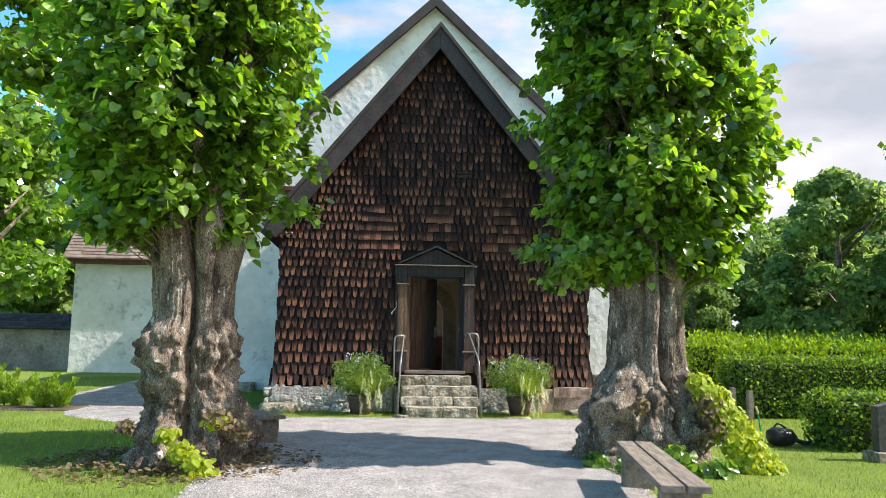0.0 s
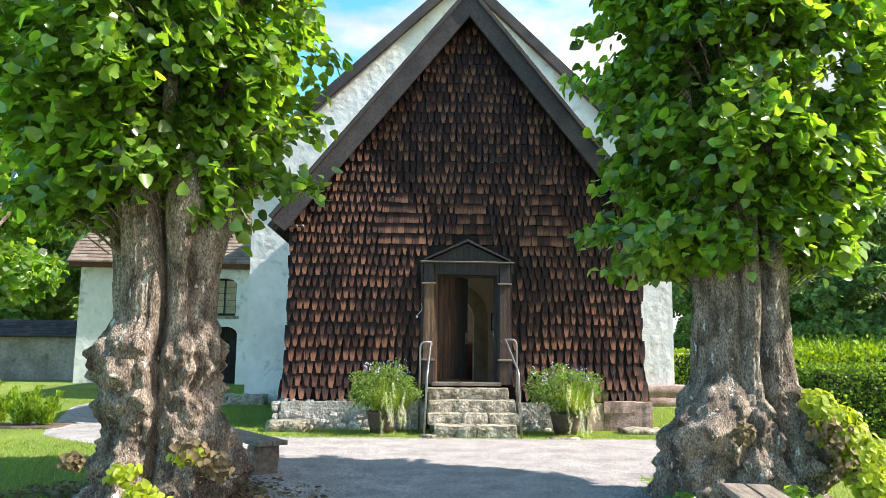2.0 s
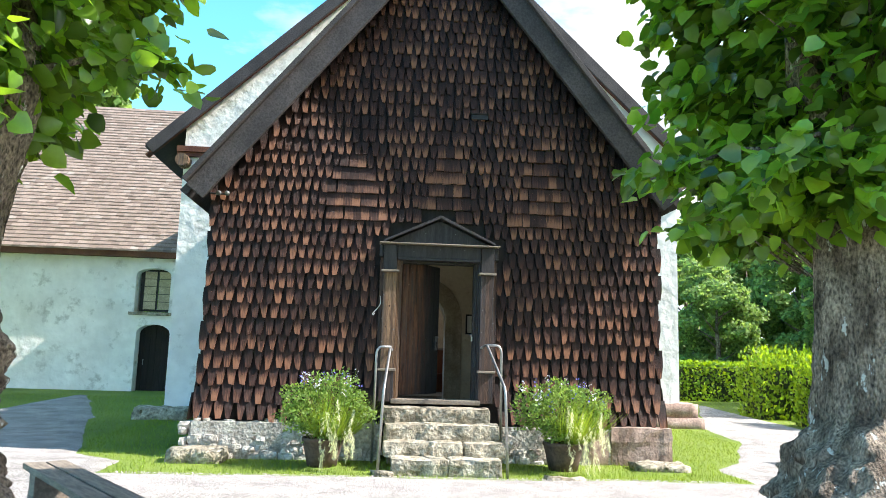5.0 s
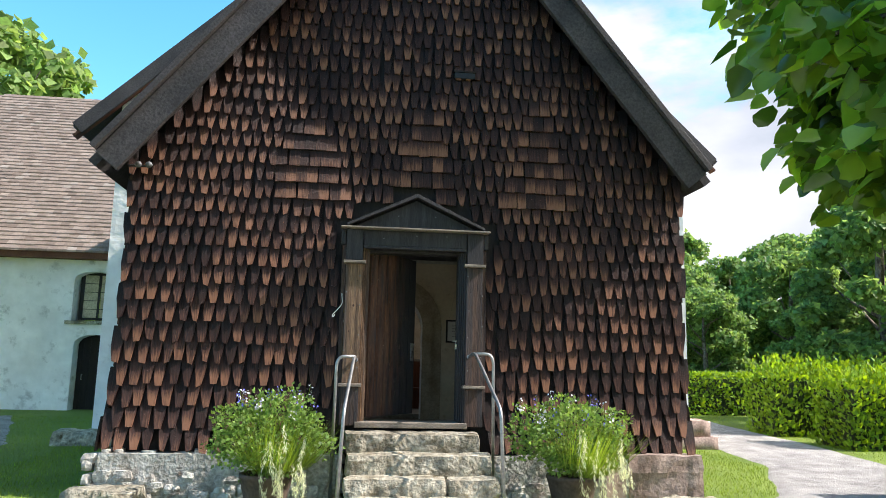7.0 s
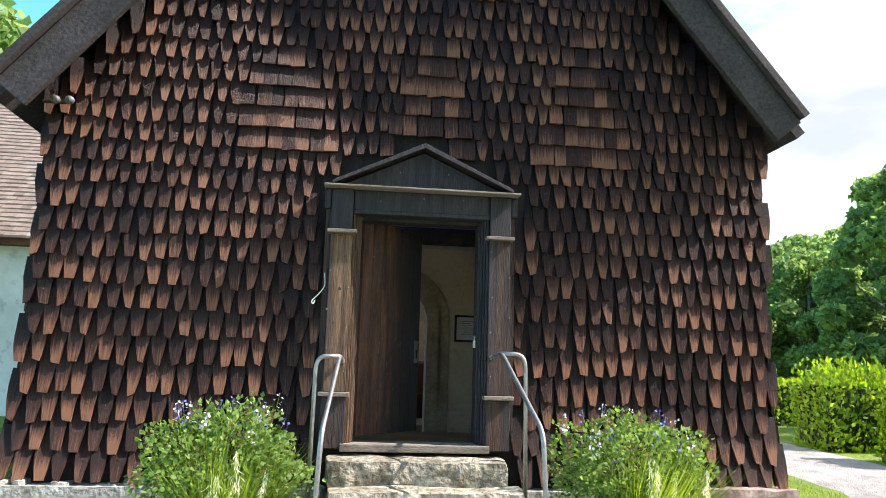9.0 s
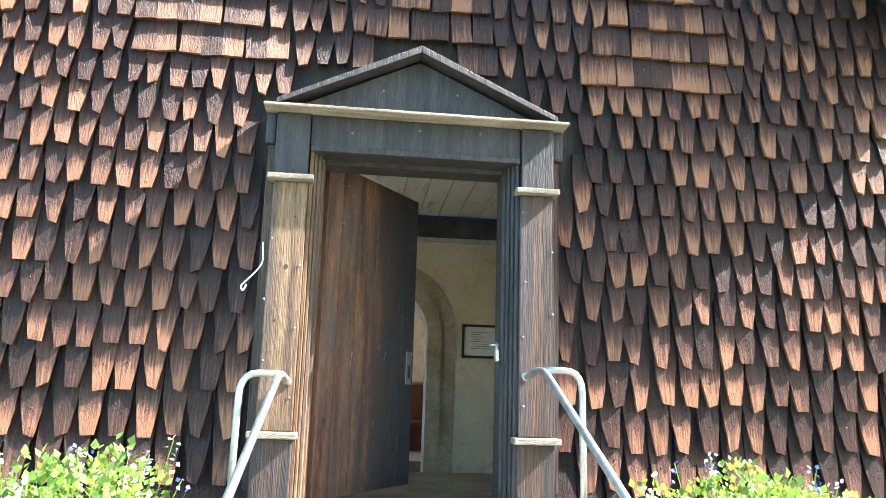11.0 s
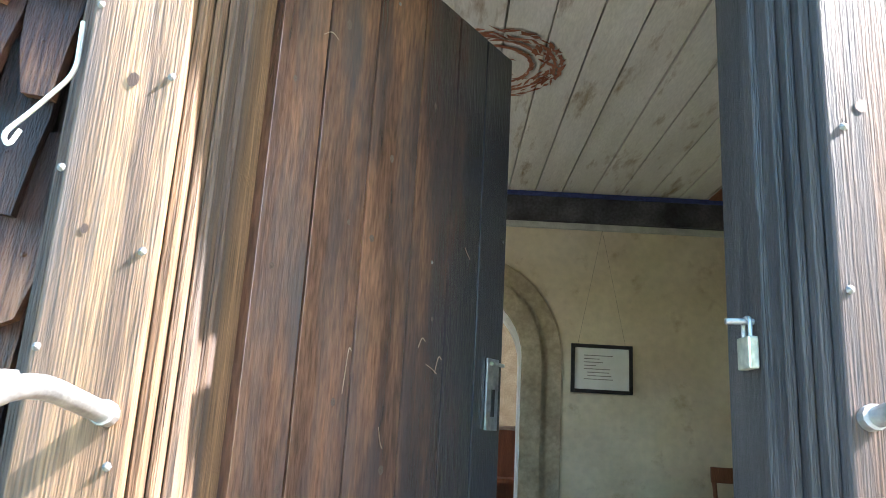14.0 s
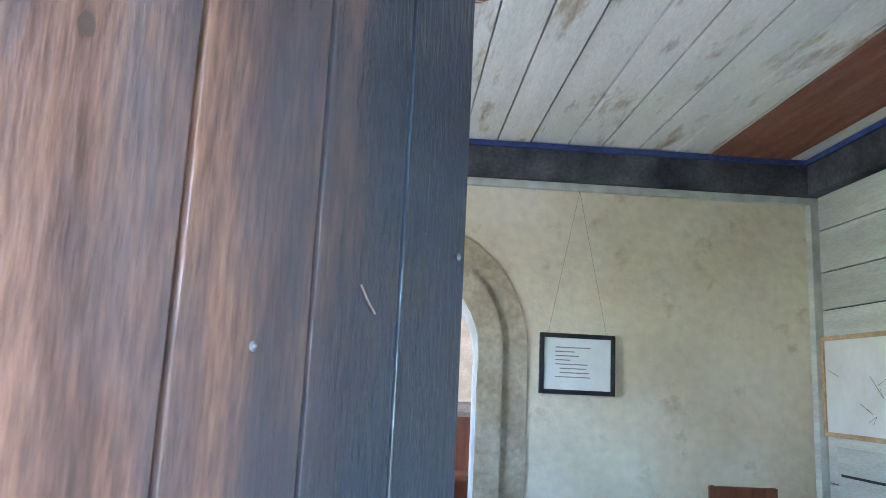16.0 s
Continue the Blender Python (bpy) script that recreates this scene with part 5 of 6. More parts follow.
rng = random.Random(8)
while z < 3.25:
    h = rng.uniform(0.24, 0.33)
    part("board", Shape().box(WR - 0.165, T_WALL, z + 0.004, WR - 0.141, BACK - 0.09, min(z + h, 3.285) - 0.004), M_WALLBOARD, wp, bevel=0.002)
    z += h
tagged(part("wall_lining_left", Shape().box(WL + 0.141, T_WALL, FLOOR_IN, WL + 0.165, 2.2, 3.285).box(WL + 0.141, 3.3, FLOOR_IN, WL + 0.165, BACK, 3.285).box(WL + 0.141, 2.2, FLOOR_IN, WL + 0.165, 3.3, 1.5).box(WL + 0.141, 2.2, 2.9, WL + 0.165, 3.3, 3.285), M_WALLBOARD), "grey painted boards inside the porch", "panelling", kind="structure")
plast = Shape()
PX = 0.89
plast.box(WL + 0.165, BACK - 0.02, FLOOR_IN, -PX, BACK - 0.0015, 3.235).box(PX, BACK - 0.02, FLOOR_IN, WR - 0.165, BACK - 0.0015, 3.235)
k = 20
for q in range(k):
    a, b = math.pi * q / k, math.pi * (q + 1) / k
    plast.prism([(PX * math.cos(b), 2.10 + PX * math.sin(b)), (PX * math.cos(a), 2.10 + PX * math.sin(a)), (PX * math.cos(a), 3.235), (PX * math.cos(b), 3.235)], BACK - 0.02, BACK - 0.0015)
tagged(part("wall_porch_back", plast, M_PLASTER_IN), "stained cream plaster on the porch's back wall", "wall", kind="structure")

wreath = Shape()
rs = random.Random(2)
def stroke(cx, cy, ang, length, width):
    """One brush stroke on the boards."""
    d, n = Vector((math.cos(ang), math.sin(ang))), Vector((-math.sin(ang), math.cos(ang)))
    c = Vector((0.10 + cx, 2.60 + cy))
    q = [c - d * length / 2, c + n * width / 2, c + d * length / 2, c - n * width / 2]
    wreath.add([(p.x, p.y, CEIL - 0.0065 - rs.uniform(0, 0.0006)) for p in q], [(3, 2, 1, 0)])


for q in range(330):
    a, r = rs.uniform(0, 2 * math.pi), rs.choice((0.29, 0.33, 0.36, 0.40, 0.225))
    stroke(r * math.cos(a), r * math.sin(a), a + 1.57 + rs.uniform(-0.7, 0.7), rs.uniform(0.05, 0.13), rs.uniform(0.012, 0.034))
for q in range(26):
    stroke(rs.uniform(-0.14, 0.14), rs.choice((-0.08, -0.02, 0.05, 0.10)), rs.uniform(0, 3.1), rs.uniform(0.03, 0.06), 0.009)
tagged(part("trim_painted_wreath", wreath, M_FRESCO), "rust-red wreath painted on the ceiling boards", "ceiling painting", kind="structure")

pic = thing("framed_notice", "black-framed printed notice hanging on the plaster wall", "picture frame", at=(1.22, BACK - 0.045, 2.035))
fw, fh = 0.257, 0.202
for nm, b in (("frame_side", (-fw, -0.012, -fh, -fw + 0.03, 0.02, fh)), ("frame_side", (fw - 0.03, -0.012, -fh, fw, 0.02, fh)), ("frame_rail", (-fw + 0.03, -0.012, fh - 0.03, fw - 0.03, 0.02, fh)), ("frame_rail", (-fw + 0.03, -0.012, -fh, fw - 0.03, 0.02, -fh + 0.03))):
    part(nm, Shape().box(*b), M_BLACK, pic, bevel=0.003)
sh = part("sheet", Shape().box(-fw + 0.03, 0.0, -fh + 0.03, fw - 0.03, 0.01, fh - 0.03), M_PAPER, pic, "white printed sheet")
for k, (w, ind) in enumerate(((0.24, 0.0), (0.13, 0.0), (0.16, 0.0), (0.10, 0.0), (0.22, 0.0), (0.18, 0.03), (0.20, 0.03), (0.24, 0.0))):
    part("text_line", Shape().box(-0.15 + ind, -0.0025, 0.105 - k * 0.028, -0.15 + ind + w, -0.0005, 0.112 - k * 0.028), M_INK, sh)
for s in (-1, 1):
    part("cord", Shape().tube([(s * 0.2, 0.01, fh), (0.0, 0.0, 1.2)], 0.0012, 5), M_BENCH, pic)
mp = thing("wall_map", "white hand-drawn plan in a thin pine frame on the boards", "map", at=(WR - 0.18, 4.15, 1.97))
part("sheet", Shape().box(0.0, -0.68, -0.30, 0.012, 0.68, 0.30), M_PAPER, mp)
for b in ((-0.012, -0.71, 0.30, 0.014, 0.71, 0.33), (-0.012, -0.71, -0.33, 0.014, 0.71, -0.30), (-0.012, 0.68, -0.30, 0.014, 0.71, 0.30), (-0.012, -0.71, -0.30, 0.014, -0.68, 0.30)):
    part("frame_strip", Shape().box(*b), M_PINE, mp)
rs = random.Random(12)
for k in range(22):
    y0, z0 = rs.uniform(-0.6, 0.6), rs.uniform(-0.24, 0.24)
    part("drawn_line", Shape().tube([(-0.001, y0, z0), (-0.001, y0 + rs.uniform(-0.12, 0.12), z0 + rs.uniform(-0.06, 0.06)), (-0.001, y0 + rs.uniform(-0.2, 0.2), z0 + rs.uniform(-0.08, 0.08))], 0.0018, 4), M_INK, mp)
bd = thing("notice_board", "grey-white board with dark bars leaning on the boards", "notice board", at=(WR - 0.19, 4.1, 1.38))
part("panel", Shape().box(0.0, -0.62, -0.20, 0.015, 0.62, 0.20), M_WALLBOARD, bd)
part("bar", Shape().box(-0.004, -0.58, 0.02, 0.0, 0.58, 0.035), M_BLACK, bd)

ch = thing("chair", "plain red-brown wooden chair against the plaster wall", "chair", at=(2.28, 4.55, FLOOR_IN))
for x in (-0.20, 0.20):
    part("back_post", Shape().tube([(x, 0.18, 0), (x, 0.17, 0.42), (x, 0.24, 0.80)], 0.018, 8), M_PEW, ch)
    part("front_leg", Shape().tube([(x, -0.18, 0), (x, -0.18, 0.42)], 0.018, 8), M_PEW, ch)
    part("side_rail", Shape().box(x - 0.01, -0.18, 0.36, x + 0.01, 0.17, 0.41), M_PEW, ch)
part("seat", Shape().box(-0.22, -0.21, 0.421, 0.22, 0.19, 0.45), M_PEW, ch, bevel=0.008)
part("top_rail", Shape().box(-0.225, 0.205, 0.68, 0.225, 0.235, 0.80), M_PEW, ch, "broad wooden back rail", bevel=0.008)
part("back_rail", Shape().box(-0.19, 0.185, 0.52, 0.19, 0.205, 0.57), M_PEW, ch, bevel=0.006)

# assumed window in the porch's unseen side; the lamp in its opening is added as sky light
pw = bpy.data.lights.new("porch_fill_light", "AREA")
pw.shape, pw.size, pw.size_y, pw.energy, pw.color = "RECTANGLE", 1.08, 1.38, 3.0, (1.0, 0.93, 0.82)
lo = new("porch_fill_light", pw)
lo.matrix_world = look((WL + 0.19, 2.75, 2.2), (WL + 2.0, 2.75, 3.5))

w2 = thing("window_2", "assumed paned window in the porch's unseen side wall", "window", kind="structure", at=(WL + 0.05, 2.75, 2.2))
for y0, y1, z0, z1 in ((-0.55, -0.50, -0.70, 0.70), (0.50, 0.55, -0.70, 0.70), (-0.02, 0.02, -0.65, 0.65), (-0.50, 0.50, -0.70, -0.65), (-0.50, 0.50, 0.65, 0.70)):
    part("window_frame", Shape().box(-0.03, y0, z0, 0.03, y1, z1), M_TAR, w2)

# ---- nave interior seen through the arch ----
tagged(part("floor_nave", Shape().box(NL + 0.9, BACK + 1.1, 0.3, NR - 0.9, 22, 0.52), M_FLOOR), "grey stone floor of the nave", "floor", kind="structure")
tagged(part("ceiling_nave", Shape().box(NL + 0.9, BACK + 1.1, 5.0, NR - 0.9, 22, 5.3), M_PLASTER), "white plastered ceiling of the nave", "ceiling", kind="structure")
ew = Shape().box(NL, 22, 0, -0.9, 22.9, NZ).box(0.9, 22, 0, NR, 22.9, NZ).box(-0.9, 22, 0, 0.9, 22.9, 1.4).box(-0.9, 22, 4.0, 0.9, 22.9, NZ)
tagged(part("wall_nave_east", ew, M_PLASTER), "white far wall of the nave with a tall window", "wall", kind="structure")
arch_ring(0.9, 3.6, 16.0, 16.5, 2.2, 0.5, "wall_chancel_arch", "white chancel arch with painted ornament")
for k in range(5):
    for x0, x1 in ((-3.6, -0.75), (0.45, 4.2)):
        pe = thing("pew", "red-brown painted wooden church pew", "pew", "rows of pews in the nave", at=((x0 + x1) / 2, 8.0 + k * 1.1, 0.52))
        w = (x1 - x0) / 2
        part("backrest", Shape().box(-w, 0, 0.0, w, 0.05, 1.0), M_PEW, pe)
        part("top_rail", Shape().box(-w, -0.04, 1.0, w, 0.08, 1.05), M_BENCH, pe, "pale wooden hand rail")
        part("seat", Shape().box(-w, -0.45, 0.40, w, -0.002, 0.45), M_PEW, pe)
        part("end_panel", Shape().box(-w - 0.05, -0.5, 0.0, -w, 0.06, 1.1), M_PEW, pe)

# Area lamps added at the unseen side openings to brighten the nave.
for y in (8.3, 12.7):
    nl = bpy.data.lights.new("nave_fill_light", "AREA")
    nl.shape, nl.size, nl.size_y, nl.energy, nl.color = "RECTANGLE", 1.35, 2.5, 9, (0.95, 0.98, 1.0)
    new("nave_fill_light", nl).matrix_world = look((NR - 0.92, y, 2.9), (NR - 4.0, y, 2.3))

# ---- benches ----
def plank_bench(at, ang, length, z, label):
    b = thing("bench", label, "bench", "plank benches under the lindens", at=at)
    b.rotation_euler = (0, 0, ang)
    for y0, y1 in ((-0.17, -0.01), (0.01, 0.17)):
        part("seat_plank", Shape().box(-length / 2, y0, z - 0.05, length / 2, y1, z), M_BENCH, b, bevel=0.008)
    for x in (-length / 2 + 0.25, length / 2 - 0.25):
        part("support", rough_block(x - 0.10, -0.15, -0.02, x + 0.10, 0.15, z - 0.052, x, 0.012, 0.1), M_BENCH, b, "dark weathered block support")


plank_bench((1.29, -8.72, 0.0), math.atan2(2.33, 0.42), 2.35, 0.41, "low grey plank bench on stout blocks beside the gravel")
plank_bench((-3.0, -4.15, 0.0), math.atan2(1.75, -1.25), 2.1, 0.38, "dark weathered plank bench behind the linden")

# ---- flower pots ----
def planter(x, y, r, seed, label, plume_side):
    t = thing("planter", label, "plant pot", "flower pots beside the steps", at=(x, y, 0))
    s = Shape()
    n = 24
    prof = ((0.0, 0.0), (r * 0.72, 0.0), (r * 0.86, 0.16), (r, 0.30), (r * 1.04, 0.31), (r * 1.04, 0.345), (r * 0.93, 0.345), (r * 0.9, 0.30), (0.0, 0.30))
    for q, (rr, z) in enumerate(prof):
        for k in range(n):
            s.v.append((rr * math.cos(6.2832 * k / n), rr * math.sin(6.2832 * k / n), z))
    for q in range(len(prof) - 1):
        for k in range(n):
            s.f.append((q * n + k, q * n + (k + 1) % n, (q + 1) * n + (k + 1) % n, (q + 1) * n + k))
    part("pot", s, M_POT, t, "brown weathered clay pot", smooth=True)
    rs = np.random.default_rng(seed)
    c = 5200
    d = unit(rs.normal(0, 1, (c, 3)) * np.array([1.0, 0.8, 0.85]))
    q = 0.35 + 0.65 * rs.random(c) ** 0.45
    lump = np.array([1 + 0.6 * fnoise(a[0] * 2.6, a[1] * 2, a[2] * 2 + seed) for a in d])
    P = d * (q * lump)[:, None] * np.array([0.54, 0.42, 0.40]) + np.array([0, 0, 0.70])
    P[:, 2] = np.maximum(P[:, 2], 0.14)
    A = d + np.array([0, 0, 0.5]) + rs.normal(0, 0.5, d.shape)
    cloud("foliage", P, A, unit(d + np.array([0, -0.2, 0.7])), rs.uniform(0.022, 0.05, c), M_POTLEAF, t, "fresh green flower leaves", shape=LANCE, faces=((0, 1, 2, 3),), aspect=0.8)
    g = 650
    a = rs.random(g) * 6.283
    out = np.stack([np.cos(a), np.sin(a), np.zeros(g)], 1)
    st = out * 0.15 * rs.random((g, 1)) + np.array([0.1 * plume_side, -0.1, 0.33])
    cloud("grass_leaf", st, out * rs.uniform(0.2, 1.1, (g, 1)) + np.array([0.15 * plume_side, -0.3, 0.75]), out + np.array([0, 0, 0.3]), rs.uniform(0.3, 0.75, g), M_BLADE, t, "arching grass blades", shape=LANCE, faces=((0, 1, 2, 3),), aspect=0.014)
    stems = Shape()
    tips = []
    for k in range(26):
        a = rs.random() * 6.283
        u = rs.uniform(0.15, 0.5)
        tip = Vector((u * math.cos(a) * 1.15, u * math.sin(a) * 0.8, rs.uniform(0.85, 1.18)))
        stems.tube([(tip.x * 0.4, tip.y * 0.4, 0.5), (tip.x * 0.8, tip.y * 0.8, 0.8), tip], [0.004, 0.003, 0.002], 4)
        tips.append(tip)
    part("stem", stems, M_BLADE, t)
    fl = []
    for tp in tips:
        for k in range(9):
            fl.append(np.array(tp) + rs.normal(0, 0.018, 3) - np.array([0, 0, 0.012 * k]))
    fl = np.array(fl)
    half = len(fl) // 2
    nn = unit(rs.normal(0, 1, fl.shape) + np.array([0, -0.6, 0.4]))
    bl = cloud("bloom", fl[:half], rs.normal(0, 1, (half, 3)), nn[:half], 0.024, M_BLOOM, t, "violet-blue flowers", shape=LANCE, faces=((0, 1, 2, 3),), aspect=0.9)
    bl["kind"] = "stuff"
    bl = cloud("bloom", fl[half:], rs.normal(0, 1, (len(fl) - half, 3)), nn[half:], 0.026, M_BLOOM_W, t, "pale lilac flowers", shape=LANCE, faces=((0, 1, 2, 3),), aspect=0.9)
    bl["kind"] = "stuff"
    pp, pa = [], []
    for k in range(22):
        b0 = Vector((plume_side * rs.uniform(-0.05, 0.40), -0.40 - 0.12 * rs.random(), rs.uniform(0.22, 0.85)))
        dr = Vector((rs.uniform(-0.25, 0.25), -0.2, -1.0)).normalized()
        for m in range(60):
            w = rs.random() * 0.26
            pp.append(b0 + dr * w + Vector(rs.normal(0, 0.009, 3)))
            pa.append(dr + Vector(rs.normal(0, 0.35, 3)))
    cloud("plume", pp, pa, rs.normal(0, 1, (len(pp), 3)), 0.05, M_PLUME, t, "soft pale drooping grass plumes", shape=LANCE, faces=((0, 1, 2, 3),), aspect=0.10)


planter(-1.42, -0.68, 0.25, 3, "clay pot full of green flowers and pale grass plumes", 1)
planter(1.60, -0.68, 0.25, 5, "clay pot with wispy grasses and blue flowers", 1)


# ---- leaves sprouting at the lindens' feet ----
def sprouts(parent, spots, count, size, material, label, seed):
    rs = np.random.default_rng(seed)
    P, N = [], []
    for (x, y, z, rx, rz) in spots:
        k = count // len(spots)
        d = unit(rs.normal(0, 1, (k, 3)))
        P.append(np.array([x, y, z]) + d * np.array([rx, rx * 0.7, rz]) * rs.random((k, 1)) ** 0.4)
        N.append(d + np.array([0.1, -0.7, 0.5]))
    P, N = np.concatenate(P), unit(np.concatenate(N))
    A = np.array([0, -0.2, -0.8]) + rs.normal(0, 0.6, P.shape)
    sp = cloud("sprout", P, A, N, rs.uniform(0.6, 1.35, len(P)) * size, material, parent, label)
    sp["kind"] = "stuff"


sprouts(lind_r, [(0.46, -0.50, 0.95, 0.14, 0.10), (0.56, -0.58, 0.82, 0.20, 0.12), (0.62, -0.62, 0.66, 0.22, 0.16), (0.74, -0.66, 0.50, 0.24, 0.18), (0.80, -0.74, 0.34, 0.26, 0.16), (0.92, -0.72, 0.18, 0.28, 0.16), (1.0, -0.80, 0.06, 0.26, 0.10)], 3000, 0.056, M_LEAF_Y, "yellow-green leaves cascading over the roots", 4)
sprouts(lind_r, [(0.02, -0.98, 0.16, 0.20, 0.18), (-0.75, -0.55, 0.08, 0.16, 0.10), (0.40, -1.05, 0.08, 0.2, 0.12), (-0.42, -0.85, 0.08, 0.18, 0.12), (-0.1, -0.9, 0.05, 0.3, 0.08)], 800, 0.085, M_LEAF, "green shoots among the roots", 5)
sprouts(lind_r, [(0.45, -0.70, 0.72, 0.2, 0.12), (0.5, -0.75, 0.5, 0.15, 0.2), (-0.3, -0.72, 0.7, 0.08, 0.1)], 260, 0.05, M_LEAF_DRY, "dry brown shoots on the burl", 6)
sprouts(lind_l, [(-0.02, -0.80, 0.40, 0.13, 0.07), (0.14, -0.86, 0.24, 0.15, 0.10), (0.30, -0.90, 0.12, 0.16, 0.12), (0.36, -0.94, 0.02, 0.22, 0.08), (0.42, -0.70, 0.52, 0.13, 0.06)], 620, 0.060, M_LEAF_Y, "bright green shoots on the roots", 7)
sprouts(lind_l, [(0.45, -0.72, 0.55, 0.18, 0.10), (0.62, -0.62, 0.42, 0.16, 0.12), (-0.5, -0.6, 0.45, 0.1, 0.08)], 260, 0.05, M_LEAF_DRY, "withered shoots on the burl", 8)

rs = np.random.default_rng(77)
k = 1700
a, q = rs.random(k) * 6.283, 0.75 + 0.75 * rs.random(k) ** 1.5
P = np.stack([LT[0] - 0.1 + q * np.cos(a) * 1.05, LT[1] + q * np.sin(a) * 0.95, 0.02 + 0.05 * rs.random(k) * (q < 1.1)], 1)
lit = cloud("leaf_litter", P, rs.normal(0, 1, (k, 3)) * np.array([1, 1, 0.25]), unit(np.array([0, 0, 1.0]) + rs.normal(0, 0.3, (k, 3))), rs.uniform(0.03, 0.07, k), M_LEAF_DRY)
tagged(lit, "brown fallen leaves round the old linden", "leaf litter", kind="stuff")


# ---- lawn things ----
def shrub(x, y, h, seed):
    t = thing("shrub", "small upright yellow-green conifer in the flower bed", "shrub", "young conifers in the bed", at=(x, y, 0))
    rs = np.random.default_rng(seed)
    c = 1500
    k = rs.integers(0, 7, c)
    az = k * 0.9 + rs.normal(0, 0.12, c)
    u = rs.random(c)
    P = np.stack([np.cos(az) * (0.05 + 0.17 * u) + rs.normal(0, 0.025, c), np.sin(az) * (0.05 + 0.17 * u) + rs.normal(0, 0.025, c), h * (0.08 + 0.92 * u) * (0.75 + 0.25 * np.cos(k * 2.3))], 1)
    A = np.stack([np.cos(az) * 0.4, np.sin(az) * 0.4, np.ones(c)], 1) + rs.normal(0, 0.35, (c, 3))
    cloud("foliage", P, A, rs.normal(0, 1, (c, 3)), rs.uniform(0.05, 0.09, c), M_HEDGE_Y, t, shape=LANCE, faces=((0, 1, 2, 3),), aspect=0.35)
    part("stem", Shape().tube([(0, 0, -0.02), (0.01, 0, h * 0.5)], [0.02, 0.01], 6), M_BARK, t)


for q, (x, y, h) in enumerate(((-8.35, 0.35, 0.72), (-8.0, 0.15, 0.55), (-7.38, -0.22, 0.66), (-7.05, -0.18, 0.58), (-8.9, 0.9, 0.8))):
    shrub(x, y, h, 50 + q)
tagged(part("flower_bed", rough_block(-10.5, -0.5, -0.06, -6.7, 0.3, 0.035, 3.0, 0.02, 0.2), M_SOIL, None, smooth=True), "narrow bed of bare brown soil in the lawn", "flower bed", kind="structure")

gr = thing("gravestone", "dark polished gravestone with gilt lettering on a low base", "gravestone", at=(5.22, -6.15, 0))
part("base", Shape().box(-0.32, -0.16, -0.02, 0.42, 0.16, 0.12), M_STONE, gr, "grey granite base", bevel=0.01)
part("slab", Shape().prism([(-0.24, 0.12), (0.34, 0.12), (0.34, 0.66), (0.05, 0.73), (-0.24, 0.66)], -0.06, 0.07), M_GRANITE, gr, bevel=0.008)
for q, w in enumerate((0.30, 0.34, 0.30, 0.18, 0.30, 0.28, 0.16)):
    part("text_line", Shape().box(0.05 - w / 2, -0.064, 0.57 - q * 0.052, 0.05 + w / 2, -0.0605, 0.588 - q * 0.052), M_GILT, gr)
for x, y, h in ((5.30, -1.75, 0.62), (5.16, -1.55, 0.62), (5.52, -1.95, 0.58)):
    po = tagged(part("fence_post", Shape().box(x - 0.045, y - 0.045, -0.05, x + 0.045, y + 0.045, h), M_BENCH, None, bevel=0.006), "short square weathered wooden post in the lawn", "post", "posts by the path")
can = thing("watering_can", "black plastic watering can lying on the lawn", "watering can", at=(4.50, -4.85, 0.0))
part("body", Shape().tube([(-0.18, 0, 0.13), (-0.10, 0, 0.14), (0.12, 0, 0.12), (0.20, 0, 0.10)], [0.09, 0.13, 0.12, 0.05], 14), M_PLASTIC, can, smooth=True)
part("spout", Shape().tube(bend([(0.18, 0, 0.10), (0.30, -0.02, 0.05), (0.42, -0.03, 0.06)], 0.05), [0.03] * 8, 8), M_PLASTIC, can, smooth=True)
part("handle", Shape().tube(bend([(-0.15, 0, 0.2), (-0.05, 0, 0.33), (0.10, 0, 0.22)], 0.06), 0.014, 8), M_PLASTIC, can, smooth=True)
rk = thing("garden_tool", "garden tool with a green handle stuck in the lawn", "garden tool", at=(4.33, -4.55, 0))
part("handle", Shape().tube([(0.05, 0, 0.0), (0.0, 0.0, 0.42)], 0.012, 8), M_GREEN, rk)
part("grip", Shape().tube([(0.0, 0, 0.42), (-0.03, 0, 0.52)], 0.016, 8), M_GILT, rk, "yellow grip")

# ---- grass blades ----
rs = np.random.default_rng(5)
blades, hs = [], []
for x0, x1, y0, y1, cnt in ((-8.5, -2.0, -10.5, -2.0, 52000), (1.5, 8.0, -10.0, -1.0, 42000), (-5.0, 5.5, -1.7, 4.5, 52000), (-10, -4.5, -2.0, 9.0, 22000), (5.0, 11.0, -1.0, 12.0, 22000)):
    for x, y in zip(rs.uniform(x0, x1, cnt), rs.uniform(y0, y1, cnt)):
        if -3.15 < x < 3.2 and y > -0.15:
            continue
        if gravel_depth(x, y) < -0.03:
            blades.append((x, y, rise(x, y) - 0.004))
blades = np.array(blades)
k = len(blades)
gb = cloud("grass", blades, np.array([0, 0, 1.0]) + rs.normal(0, 0.45, (k, 3)), rs.normal(0, 1, (k, 3)), rs.uniform(0.025, 0.06, k), M_BLADE, shape=BLADE, faces=((0, 1, 2),), aspect=0.16)
tagged(gb, "short mown grass of the churchyard lawn", "grass", kind="stuff")
rs = np.random.default_rng(6)
gp = []
while len(gp) < 60000:
    x, y = rs.uniform(-3.6, 3.4), rs.uniform(-12.5, -1.5)
    if gravel_depth(x, y) > -0.02:
        gp.append((x, y, rise(x, y) + 0.020))
gp = np.array(gp)
